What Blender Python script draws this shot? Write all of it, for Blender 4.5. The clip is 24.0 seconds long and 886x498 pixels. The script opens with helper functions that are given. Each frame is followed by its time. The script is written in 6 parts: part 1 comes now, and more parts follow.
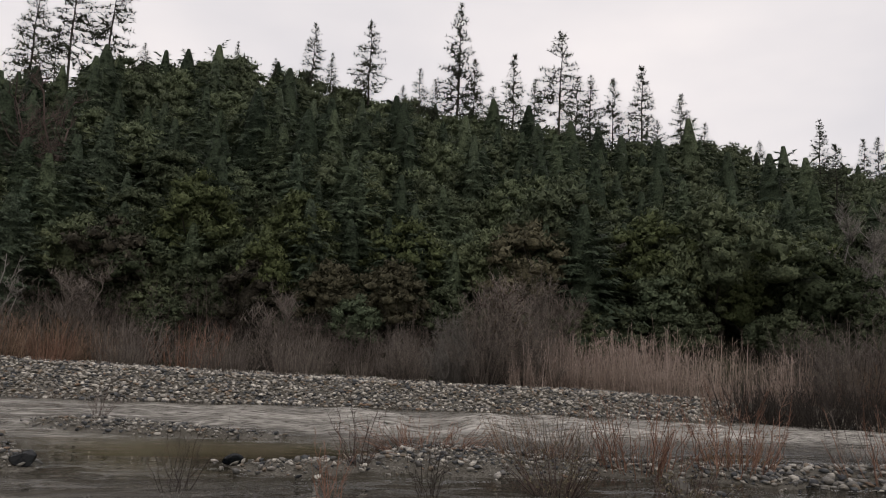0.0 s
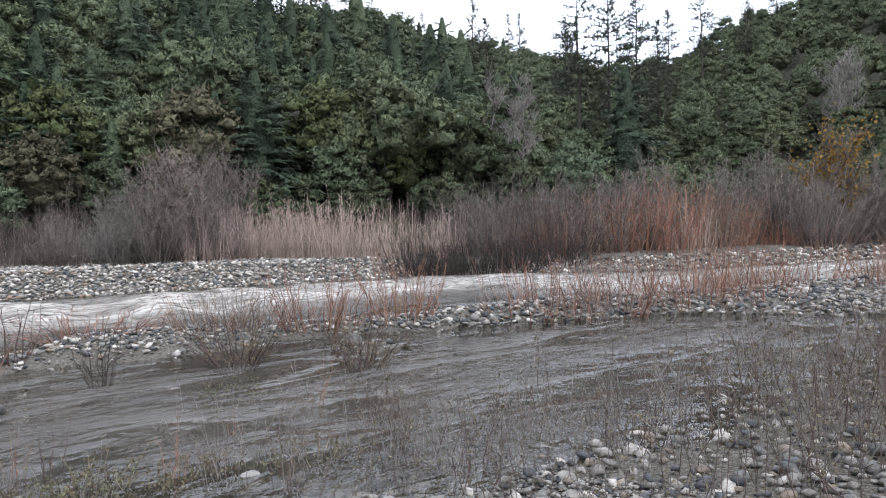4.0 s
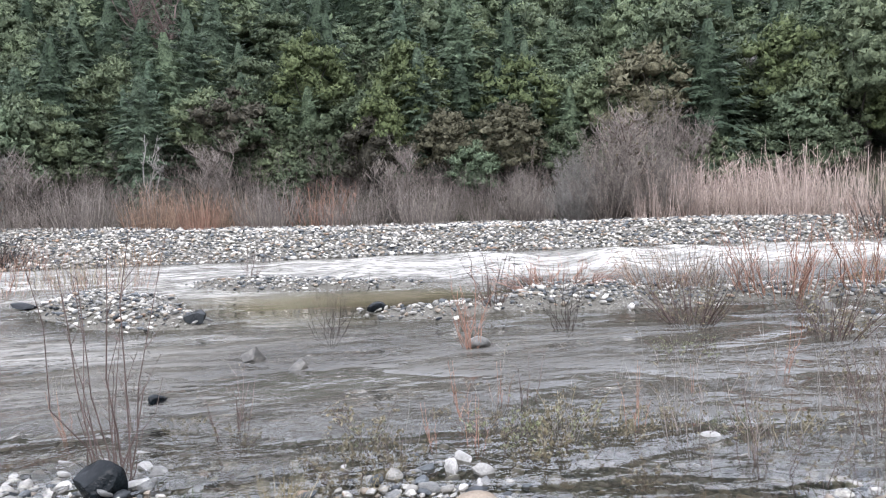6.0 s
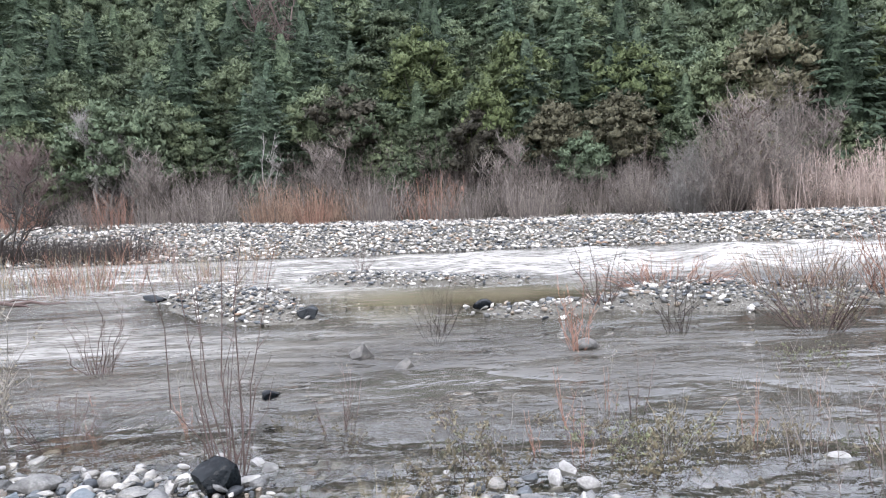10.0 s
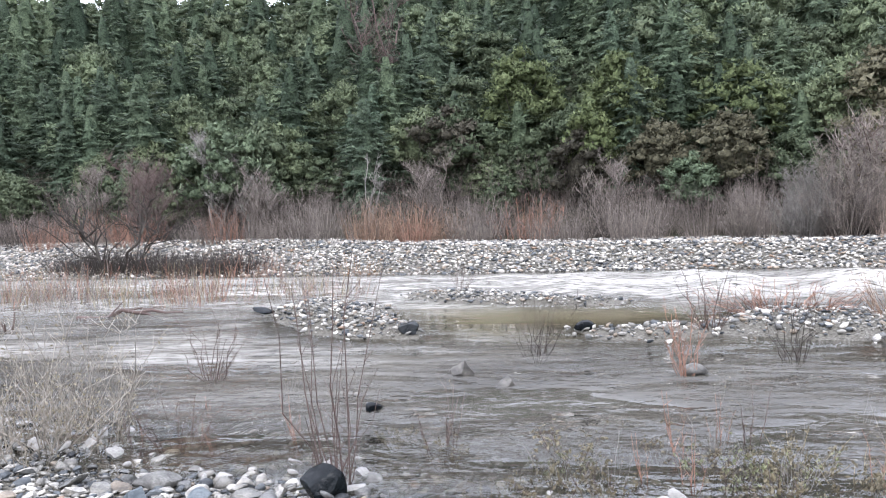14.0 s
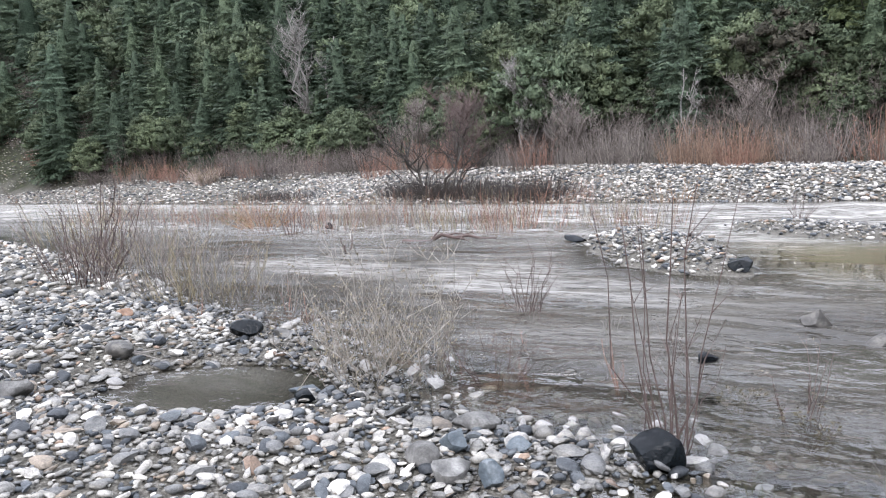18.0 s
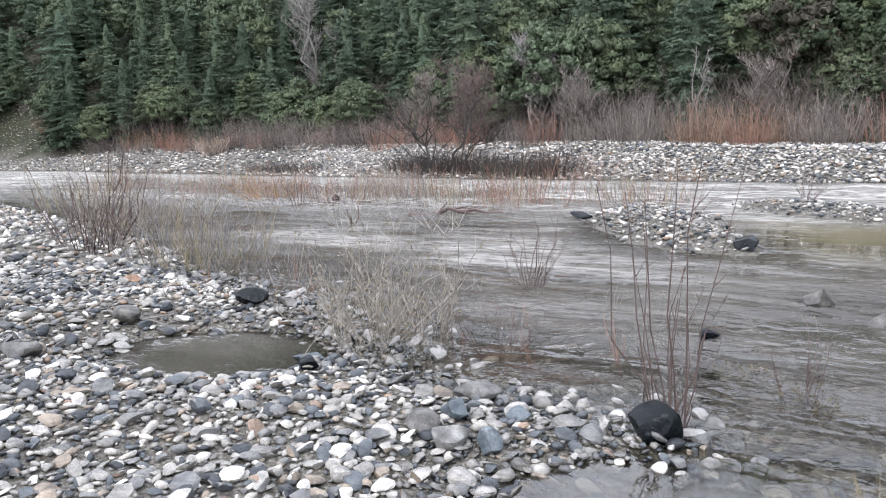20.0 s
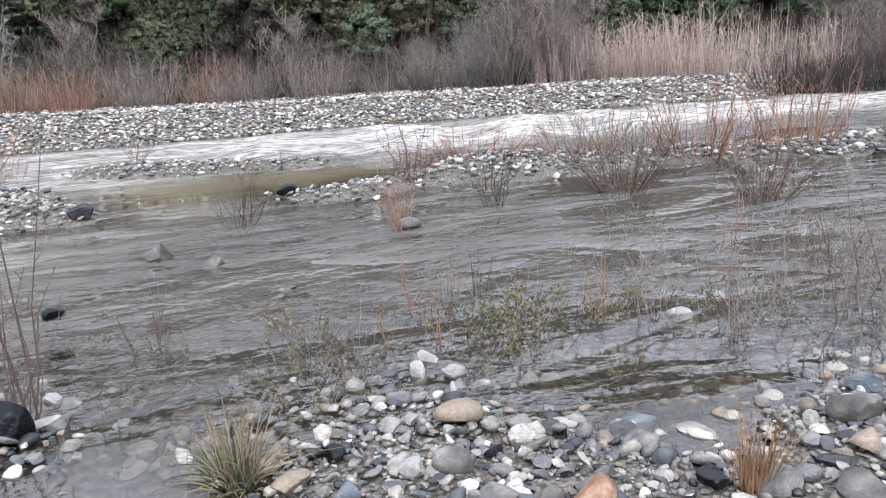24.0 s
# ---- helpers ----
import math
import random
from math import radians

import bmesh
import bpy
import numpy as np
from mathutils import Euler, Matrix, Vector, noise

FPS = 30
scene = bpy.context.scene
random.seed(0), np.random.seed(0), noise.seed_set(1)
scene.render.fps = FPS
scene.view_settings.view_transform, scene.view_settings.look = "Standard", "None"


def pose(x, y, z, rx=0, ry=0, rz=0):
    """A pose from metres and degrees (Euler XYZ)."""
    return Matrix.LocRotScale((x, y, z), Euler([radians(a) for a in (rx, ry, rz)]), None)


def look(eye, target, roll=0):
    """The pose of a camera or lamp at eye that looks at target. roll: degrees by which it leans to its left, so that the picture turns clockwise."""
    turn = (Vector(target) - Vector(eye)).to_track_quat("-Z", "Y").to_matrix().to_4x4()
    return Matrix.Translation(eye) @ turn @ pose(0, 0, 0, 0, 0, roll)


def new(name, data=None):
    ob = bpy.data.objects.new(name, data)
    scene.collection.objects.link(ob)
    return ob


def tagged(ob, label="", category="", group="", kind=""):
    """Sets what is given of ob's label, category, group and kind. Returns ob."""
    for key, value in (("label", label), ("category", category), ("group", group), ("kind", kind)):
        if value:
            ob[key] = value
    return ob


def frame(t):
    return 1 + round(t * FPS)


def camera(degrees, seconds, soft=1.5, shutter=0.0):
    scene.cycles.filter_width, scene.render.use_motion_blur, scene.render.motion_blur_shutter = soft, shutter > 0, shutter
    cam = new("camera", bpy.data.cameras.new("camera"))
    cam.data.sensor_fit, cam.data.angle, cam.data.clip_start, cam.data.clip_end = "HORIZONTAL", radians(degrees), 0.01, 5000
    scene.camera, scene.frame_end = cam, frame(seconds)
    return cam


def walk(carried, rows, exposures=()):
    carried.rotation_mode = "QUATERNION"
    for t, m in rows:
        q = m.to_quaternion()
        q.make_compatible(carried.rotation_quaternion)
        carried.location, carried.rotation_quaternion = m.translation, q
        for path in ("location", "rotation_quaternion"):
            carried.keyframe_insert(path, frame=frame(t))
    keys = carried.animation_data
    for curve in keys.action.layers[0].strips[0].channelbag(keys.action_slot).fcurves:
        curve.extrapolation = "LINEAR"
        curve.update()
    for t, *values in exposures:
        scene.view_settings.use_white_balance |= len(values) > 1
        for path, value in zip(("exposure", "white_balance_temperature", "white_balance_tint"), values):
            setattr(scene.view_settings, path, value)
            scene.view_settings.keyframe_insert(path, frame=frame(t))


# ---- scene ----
cam = camera(62.6, 24.0, soft=1.1)
PATH = [
    (0, (0.226, -0.263, 1.674), (1.404, 3.515, 2.266), 2.60),
    (0.5, (0.265, -0.389, 1.812), (2.079, 3.145, 2.264), 0.70),
    (1, (0.318, -0.387, 1.769), (2.708, 2.791, 2.193), 0.60),
    (1.5, (0.484, -0.419, 1.782), (3.196, 2.503, 2.114), -0.80),
    (3.5, (0.272, -0.456, 1.643), (3.506, 1.896, 1.631), -1.60),
    (4, (0.241, -0.350, 1.702), (2.935, 2.606, 1.592), -1.60),
    (4.5, (0.253, -0.364, 1.720), (2.595, 2.876, 1.562), -2.80),
    (5, (0.199, -0.368, 1.734), (2.119, 3.130, 1.438), -3.20),
    (5.5, (0.175, -0.286, 1.709), (1.319, 3.542, 1.509), -2.80),
    (6, (0.168, -0.246, 1.684), (0.734, 3.704, 1.422), -2.30),
    (6.5, (0.162, -0.253, 1.687), (-0.058, 3.737, 1.501), -1.90),
    (7, (0.151, -0.213, 1.705), (-0.117, 3.757, 1.287), -1.20),
    (7.5, (0.169, -0.187, 1.743), (-0.085, 3.773, 1.251), -2.90),
    (8, (0.201, -0.208, 1.764), (-0.031, 3.752, 1.256), -2.50),
    (8.5, (0.206, -0.190, 1.771), (0.066, 3.780, 1.309), -2.60),
    (9, (0.222, -0.209, 1.780), (0.124, 3.771, 1.408), -2.50),
    (9.5, (0.220, -0.191, 1.773), (0.198, 3.797, 1.455), -2.90),
    (11.5, (0.183, -0.167, 1.759), (0.071, 3.827, 1.573), -2.10),
    (12, (0.177, -0.188, 1.763), (-0.025, 3.804, 1.605), -2.30),
    (12.5, (0.166, -0.191, 1.759), (-0.178, 3.791, 1.601), -2.60),
    (13, (0.179, -0.184, 1.758), (-0.077, 3.804, 1.602), -2.40),
    (13.5, (0.174, -0.198, 1.763), (-0.160, 3.786, 1.633), -2.50),
    (14, (0.149, -0.199, 1.746), (-0.405, 3.759, 1.596), -2.10),
    (14.2, (0.142, -0.232, 1.753), (-0.852, 3.642, 1.647), -2.10),
    (14.5, (0.140, -0.216, 1.733), (-0.514, 3.730, 1.767), 1.10),
    (15, (0.161, -0.180, 1.681), (-0.327, 3.756, 1.151), 2.40),
    (15.5, (-0.034, 0.099, 1.717), (-0.352, 4.071, 1.375), 4.10),
    (16, (-0.114, 0.305, 1.736), (-0.402, 4.265, 1.238), -0.20),
    (16.5, (-0.130, 0.429, 1.778), (-0.668, 4.373, 1.368), -2.60),
    (17, (-0.157, 0.436, 1.766), (-1.477, 4.196, 1.412), -2.80),
    (17.5, (-0.191, 0.431, 1.747), (-1.969, 3.981, 1.257), -3.40),
    (18, (-0.220, 0.413, 1.748), (-2.320, 3.783, 1.268), -3.30),
    (18.5, (-0.222, 0.365, 1.749), (-2.432, 3.663, 1.257), -2.30),
    (20.5, (-0.187, 0.397, 1.720), (-2.183, 3.794, 1.027), -1.74),
    (21, (-0.161, 0.345, 1.745), (-1.275, 4.124, 1.056), -2.59),
    (21.5, (-0.042, 0.493, 1.699), (-0.242, 4.399, 0.855), -2.50),
    (22, (-0.054, 0.508, 1.697), (0.454, 4.376, 0.817), -1.80),
    (22.5, (-0.061, 0.537, 1.668), (0.921, 4.241, 0.524), -3.40),
    (23, (-0.080, 0.510, 1.686), (1.064, 4.136, 0.448), -3.10),
    (23.5, (-0.076, 0.496, 1.677), (1.138, 4.102, 0.441), -2.40),
    (24, (-0.063, 0.476, 1.668), (1.005, 4.204, 0.690), -4.00),
]
walk(cam, [(t, look(eye, target, roll)) for t, eye, target, roll in PATH],
     exposures=[(0.0, -1.22, 7350, 17), (1.0, -1.0, 7320, 16), (1.5, -0.92, 7300, 16), (3.5, -0.46, 7500, 14), (4.05, 0.33, 6250, 15), (5.0, 0.9, 6230, 15), (12.0, 1.0, 6180, 16), (17.0, 0.86, 6200, 16), (21.0, 0.75, 6250, 15), (24.0, 0.76, 6260, 15)])

# ---- light: overcast winter sky ----
world = bpy.data.worlds.new("overcast_sky")
scene.world = world
world.use_nodes = True
wn, wl = world.node_tree.nodes, world.node_tree.links
wn.clear()
sky = wn.new("ShaderNodeTexSky")
sky.sky_type = "NISHITA"
sky.sun_disc = False
sky.sun_elevation, sky.sun_rotation = radians(38), radians(200)
sky_gain = wn.new("ShaderNodeMix")
sky_gain.data_type = "RGBA"
sky_gain.blend_type = "MULTIPLY"
sky_gain.inputs["Factor"].default_value = 1.0
sky_gain.inputs["B"].default_value = (0.12, 0.12, 0.12, 1)
wl.new(sky.outputs["Color"], sky_gain.inputs["A"])
wco = wn.new("ShaderNodeTexCoord")
wmap = wn.new("ShaderNodeMapping")
wmap.inputs["Scale"].default_value = (1.0, 1.0, 2.5)
wl.new(wco.outputs["Generated"], wmap.inputs["Vector"])
cloud = wn.new("ShaderNodeTexNoise")
cloud.inputs["Scale"].default_value = 1.6
cloud.inputs["Detail"].default_value = 5.0
wl.new(wmap.outputs["Vector"], cloud.inputs["Vector"])
cramp = wn.new("ShaderNodeValToRGB")
cramp.color_ramp.elements[0].position, cramp.color_ramp.elements[0].color = 0.3, (1.10, 1.21, 1.38, 1)
cramp.color_ramp.elements[1].position, cramp.color_ramp.elements[1].color = 0.7, (1.60, 1.67, 1.78, 1)
wl.new(cloud.outputs["Fac"], cramp.inputs["Fac"])
overcast = wn.new("ShaderNodeMix")
overcast.data_type = "RGBA"
overcast.inputs["Factor"].default_value = 0.9
wl.new(sky_gain.outputs["Result"], overcast.inputs["A"])
wl.new(cramp.outputs["Color"], overcast.inputs["B"])
wbg = wn.new("ShaderNodeBackground")
wbg.inputs["Strength"].default_value = 1.35
wl.new(overcast.outputs["Result"], wbg.inputs["Color"])
wout = wn.new("ShaderNodeOutputWorld")
wl.new(wbg.outputs["Background"], wout.inputs["Surface"])
sun_data = bpy.data.lights.new("sun", "SUN")
sun_data.energy, sun_data.angle, sun_data.color = 1.3, radians(30), (1.0, 0.97, 0.93)
sun = new("sun", sun_data)
sun.matrix_world = look((0, -60, 80), (0, 20, 0))


# ---- materials ----
class Mat:
    """A node material under construction."""

    def __init__(self, name, rough=0.8, spec=0.3):
        self.m = bpy.data.materials.new(name)
        self.m.use_nodes = True
        self.n, self.l = self.m.node_tree.nodes, self.m.node_tree.links
        self.b = self.n["Principled BSDF"]
        self.b.inputs["Roughness"].default_value = rough
        self.b.inputs["Specular IOR Level"].default_value = spec

    def node(self, kind, **values):
        nd = self.n.new(kind)
        for k, v in values.items():
            nd.inputs[k.replace("_", " ")].default_value = v
        return nd

    def noise(self, scale, detail=4.0, stretch=(1, 1, 1)):
        geo = self.n.new("ShaderNodeNewGeometry")
        mp = self.node("ShaderNodeMapping", Scale=stretch)
        self.l.new(geo.outputs["Position"], mp.inputs["Vector"])
        nz = self.node("ShaderNodeTexNoise", Scale=scale, Detail=detail)
        self.l.new(mp.outputs["Vector"], nz.inputs["Vector"])
        return nz.outputs["Fac"]

    def ramp(self, fac, stops, constant=False):
        r = self.n.new("ShaderNodeValToRGB")
        r.color_ramp.interpolation = "CONSTANT" if constant else "LINEAR"
        el = r.color_ramp.elements
        while len(el) < len(stops):
            el.new(0.5)
        for e, (p, c) in zip(el, stops):
            e.position, e.color = p, (*c, 1)
        self.l.new(fac, r.inputs["Fac"])
        return r.outputs["Color"]

    def mix(self, a, b, fac=0.5, mode="MIX"):
        m = self.n.new("ShaderNodeMix")
        m.data_type, m.blend_type = "RGBA", mode
        for sock, v in (("Factor", fac), ("A", a), ("B", b)):
            if isinstance(v, bpy.types.NodeSocket):
                self.l.new(v, m.inputs[sock])
            elif sock == "Factor":
                m.inputs[sock].default_value = v
            else:
                m.inputs[sock].default_value = (*v, 1)
        return m.outputs["Result"]

    def bump(self, height, strength=0.4, distance=0.02, to=None):
        bp = self.node("ShaderNodeBump", Strength=strength, Distance=distance)
        self.l.new(height, bp.inputs["Height"])
        self.l.new(bp.outputs["Normal"], (to or self.b).inputs["Normal"])
        return bp.outputs["Normal"]

    def color(self, sock):
        self.l.new(sock, self.b.inputs["Base Color"])
        return self.m

    def island(self):
        return self.n.new("ShaderNodeNewGeometry").outputs["Random Per Island"]

    def each(self):
        return self.n.new("ShaderNodeObjectInfo").outputs["Random"]


STONES = [(0.0, (0.034, 0.039, 0.045)), (0.11, (0.075, 0.085, 0.095)), (0.25, (0.136, 0.139, 0.139)), (0.40, (0.204, 0.201, 0.190)),
          (0.55, (0.252, 0.248, 0.231)), (0.66, (0.211, 0.180, 0.146)), (0.73, (0.313, 0.306, 0.286)), (0.85, (0.450, 0.440, 0.415)), (0.94, (0.540, 0.530, 0.500)), (0.978, (0.200, 0.146, 0.110))]


def cobble_material(name, single, rough=0.65, dim=1.0, later=0.0, fewer=0.0, warm=0.0):
    """later: by how much the pale kinds are rarer; fewer: the dark ones."""
    k = Mat(name, rough, 0.35)
    stops = [(min(0.995, p + later * p**3 - fewer * p * (1 - p)), (col[0] * dim * (1 + warm), col[1] * dim, col[2] * dim * (1 - warm))) for p, col in STONES]
    base = k.ramp(k.each() if single else k.island(), stops, constant=True)
    veins = k.ramp(k.noise(9.0, 6.0), [(0.3, (0.62, 0.62, 0.62)), (0.7, (1.25, 1.24, 1.2))])
    bands = k.ramp(k.noise(16.0, 5.0, (0.5, 1.0, 4.0)), [(0.34, (0.72, 0.73, 0.74)), (0.5, (1.0, 1.0, 1.0)), (0.66, (1.2, 1.19, 1.15))])
    grain = k.ramp(k.noise(110.0, 4.0), [(0.34, (0.76, 0.76, 0.76)), (0.5, (1.0, 1.0, 1.0)), (0.66, (1.2, 1.2, 1.2))])
    col = k.mix(k.mix(k.mix(base, veins, 1.0, "MULTIPLY"), bands, 1.0, "MULTIPLY"), grain, 1.0, "MULTIPLY")
    k.bump(k.noise(45.0, 6.0), 0.6, 0.014)
    return k.color(col)


M_COBBLE = cobble_material("damp_river_cobble", True, 0.45, 0.95, 0.03, 0.1, 0.035)
M_SHORE = cobble_material("damp_river_gravel", False, 0.5, 0.86, 0.08, 0.05, 0.035)
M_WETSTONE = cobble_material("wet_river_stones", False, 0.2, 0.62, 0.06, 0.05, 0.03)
M_GRAVEL = cobble_material("river_gravel", False, 0.65, 1.16, 0.0, 0.30, 0.04)
M_ISLE = cobble_material("island_gravel", False, 0.6, 1.0, 0.0, 0.04, 0.03)


def ground_material():
    k = Mat("river_gravel_ground", 0.9, 0.2)
    fine = k.ramp(k.noise(38.0, 8.0), [(0.3, (0.034, 0.032, 0.027)), (0.5, (0.102, 0.095, 0.082)), (0.62, (0.177, 0.170, 0.153)), (0.75, (0.272, 0.265, 0.245))])
    patch = k.ramp(k.noise(0.8, 5.0), [(0.35, (0.75, 0.73, 0.66)), (0.65, (1.1, 1.08, 1.05))])
    bed = k.mix(fine, patch, 1.0, "MULTIPLY")
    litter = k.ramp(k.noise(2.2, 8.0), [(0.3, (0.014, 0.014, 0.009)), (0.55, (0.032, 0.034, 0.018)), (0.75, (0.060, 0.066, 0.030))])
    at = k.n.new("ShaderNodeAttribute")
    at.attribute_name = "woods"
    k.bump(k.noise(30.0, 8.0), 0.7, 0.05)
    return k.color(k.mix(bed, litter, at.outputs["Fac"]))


def rock_material(name, stops, scale=5.0, rough=0.6, spec=0.4):
    k = Mat(name, rough, spec)
    col = k.mix(k.ramp(k.noise(scale, 8.0), stops), k.ramp(k.noise(70.0, 4.0), [(0.3, (0.75, 0.75, 0.75)), (0.7, (1.2, 1.2, 1.2))]), 1.0, "MULTIPLY")
    k.bump(k.noise(22.0, 8.0), 0.5, 0.03)
    return k.color(col)


M_BLACK = rock_material("wet_black_rock", [(0.3, (0.002, 0.003, 0.004)), (0.6, (0.005, 0.007, 0.008)), (0.8, (0.014, 0.017, 0.018))], 6.0, 0.22, 0.17)
M_DUSK = rock_material("dark_brown_grey_rock", [(0.3, (0.026, 0.024, 0.021)), (0.5, (0.066, 0.061, 0.053)), (0.68, (0.140, 0.130, 0.112))], 10.0, 0.5)
M_BLUE = rock_material("blue_grey_rock", [(0.3, (0.026, 0.036, 0.043)), (0.52, (0.070, 0.085, 0.094)), (0.7, (0.135, 0.150, 0.155))], 9.0, 0.45)
M_GREY = rock_material("grey_rock", [(0.3, (0.050, 0.048, 0.044)), (0.55, (0.125, 0.120, 0.110)), (0.72, (0.230, 0.224, 0.205))], 9.0, 0.6)
M_PALE = rock_material("pale_rock", [(0.3, (0.189, 0.182, 0.164)), (0.7, (0.308, 0.294, 0.273))], 6.0, 0.6)
M_RUST = rock_material("rust_brown_rock", [(0.32, (0.090, 0.048, 0.028)), (0.52, (0.210, 0.118, 0.068)), (0.7, (0.300, 0.230, 0.165))], 11.0, 0.55)
M_TAN = rock_material("tan_rock", [(0.3, (0.150, 0.116, 0.082)), (0.7, (0.252, 0.202, 0.150))], 6.0, 0.6)


def leaf_material(name, dark, mid, light, spread=0.35, rough=0.6, gap_shade=True):
    """Foliage: varied by clump and by tree, shade of the gaps between leaves painted into the colour by noise; light
    shines through it.
    """
    k = Mat(name, rough, 0.06)
    leaf = k.ramp(k.island(), [(0.0, dark), (0.5, mid), (1.0, light)])
    tree = k.ramp(k.each(), [(0.0, (1 - spread, 1 - spread * 0.9, 1 - spread)), (0.5, (1, 1, 1)), (0.8, (1 + spread, 1 + spread * 0.9, 1 + spread * 0.5)), (1.0, (1 + spread * 0.3, 1 + spread * 0.5, 1 + spread * 0.6))])
    col = k.mix(leaf, tree, 1.0, "MULTIPLY")
    if gap_shade:
        # noise darkens the colour like shade in leaf gaps, and lightens it between
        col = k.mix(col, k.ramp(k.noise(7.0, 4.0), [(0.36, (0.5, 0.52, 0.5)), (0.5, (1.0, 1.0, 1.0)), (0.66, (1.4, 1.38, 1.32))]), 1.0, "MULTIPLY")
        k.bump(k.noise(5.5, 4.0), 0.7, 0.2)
    k.color(col)
    thin = k.n.new("ShaderNodeBsdfTranslucent")
    k.l.new(col, thin.inputs["Color"])
    both = k.n.new("ShaderNodeMixShader")
    both.inputs["Fac"].default_value = 0.2
    k.l.new(k.b.outputs[0], both.inputs[1])
    k.l.new(thin.outputs[0], both.inputs[2])
    k.l.new(both.outputs[0], k.n["Material Output"].inputs["Surface"])
    return k.m


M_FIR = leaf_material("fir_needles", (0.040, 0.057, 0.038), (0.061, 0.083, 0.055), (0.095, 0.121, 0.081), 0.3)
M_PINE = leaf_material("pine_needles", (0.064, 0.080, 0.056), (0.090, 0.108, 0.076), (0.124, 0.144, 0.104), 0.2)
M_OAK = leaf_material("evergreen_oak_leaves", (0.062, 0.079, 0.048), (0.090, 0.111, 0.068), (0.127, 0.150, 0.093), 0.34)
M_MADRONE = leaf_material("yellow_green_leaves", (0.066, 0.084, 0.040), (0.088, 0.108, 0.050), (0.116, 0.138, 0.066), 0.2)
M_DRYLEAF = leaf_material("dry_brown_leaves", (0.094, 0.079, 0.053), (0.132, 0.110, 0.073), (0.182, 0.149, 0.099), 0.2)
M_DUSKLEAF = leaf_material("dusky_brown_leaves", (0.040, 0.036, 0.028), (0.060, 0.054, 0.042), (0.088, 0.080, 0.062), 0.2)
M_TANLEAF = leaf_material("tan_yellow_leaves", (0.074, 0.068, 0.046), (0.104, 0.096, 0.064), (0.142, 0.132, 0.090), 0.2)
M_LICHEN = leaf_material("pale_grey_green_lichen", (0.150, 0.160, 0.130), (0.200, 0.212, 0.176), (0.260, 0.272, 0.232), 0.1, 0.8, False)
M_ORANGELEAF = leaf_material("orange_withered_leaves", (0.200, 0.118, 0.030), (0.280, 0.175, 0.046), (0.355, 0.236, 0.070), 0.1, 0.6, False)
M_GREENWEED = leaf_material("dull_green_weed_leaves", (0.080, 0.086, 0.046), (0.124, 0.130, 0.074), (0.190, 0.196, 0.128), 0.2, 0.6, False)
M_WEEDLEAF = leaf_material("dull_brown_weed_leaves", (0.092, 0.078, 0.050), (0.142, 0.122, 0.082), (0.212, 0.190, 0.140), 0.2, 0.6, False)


def stem_material(name, a, b, c, span=1.0):
    k = Mat(name, 0.75, 0.25)
    a, c = [v / span for v in a], [v * span for v in c]
    s = k.ramp(k.island(), [(0.0, a), (0.5, b), (1.0, c)])
    return k.color(k.mix(s, k.ramp(k.noise(14.0, 4.0), [(0.3, (0.75, 0.75, 0.75)), (0.7, (1.2, 1.2, 1.2))]), 1.0, "MULTIPLY"))


M_SIDING = stem_material("brown_board_siding", (0.120, 0.082, 0.060), (0.150, 0.104, 0.078), (0.180, 0.128, 0.098))
M_ROOF = stem_material("dull_brown_shingles", (0.100, 0.078, 0.066), (0.120, 0.094, 0.080), (0.140, 0.112, 0.096))
M_BARK = stem_material("dark_bark", (0.030, 0.025, 0.021), (0.046, 0.040, 0.033), (0.066, 0.056, 0.046))
M_WILLOW = stem_material("grey_brown_willow", (0.104, 0.086, 0.073), (0.170, 0.141, 0.121), (0.250, 0.212, 0.184), 1.25)
M_PINKWILLOW = stem_material("pale_pink_tan_willow", (0.255, 0.195, 0.162), (0.355, 0.277, 0.233), (0.455, 0.367, 0.315), 1.25)
M_REDWILLOW = stem_material("red_brown_willow", (0.135, 0.070, 0.048), (0.208, 0.112, 0.078), (0.285, 0.170, 0.124), 1.25)
M_REDBANK = stem_material("red_willow_stems", (0.160, 0.073, 0.047), (0.244, 0.118, 0.078), (0.324, 0.176, 0.122), 1.25)
M_ORANGE = stem_material("orange_dry_stems", (0.170, 0.092, 0.044), (0.242, 0.138, 0.068), (0.310, 0.192, 0.102))
M_GREYTWIG = stem_material("grey_twigs", (0.099, 0.089, 0.079), (0.158, 0.145, 0.129), (0.238, 0.224, 0.205))
M_ALDER = stem_material("grey_brown_alder", (0.090, 0.075, 0.063), (0.152, 0.128, 0.110), (0.226, 0.195, 0.170), 1.2)
M_DARKTWIG = stem_material("dark_red_brown_twigs", (0.046, 0.031, 0.027), (0.082, 0.057, 0.049), (0.132, 0.100, 0.087))
M_DUSKTWIG = stem_material("dusky_brown_twigs", (0.070, 0.057, 0.048), (0.116, 0.097, 0.083), (0.176, 0.150, 0.130), 1.25)
M_BLACKTWIG = stem_material("wet_black_twigs", (0.020, 0.016, 0.013), (0.036, 0.029, 0.024), (0.060, 0.050, 0.042))
M_RUSTWILLOW = stem_material("rusty_dry_willow", (0.125, 0.079, 0.053), (0.195, 0.128, 0.090), (0.270, 0.188, 0.136), 1.25)
M_STRAW = stem_material("straw_grass", (0.132, 0.109, 0.059), (0.211, 0.175, 0.106), (0.297, 0.257, 0.178))
M_PALEWEED = stem_material("pale_tan_weed", (0.130, 0.112, 0.090), (0.215, 0.190, 0.155), (0.330, 0.298, 0.250))
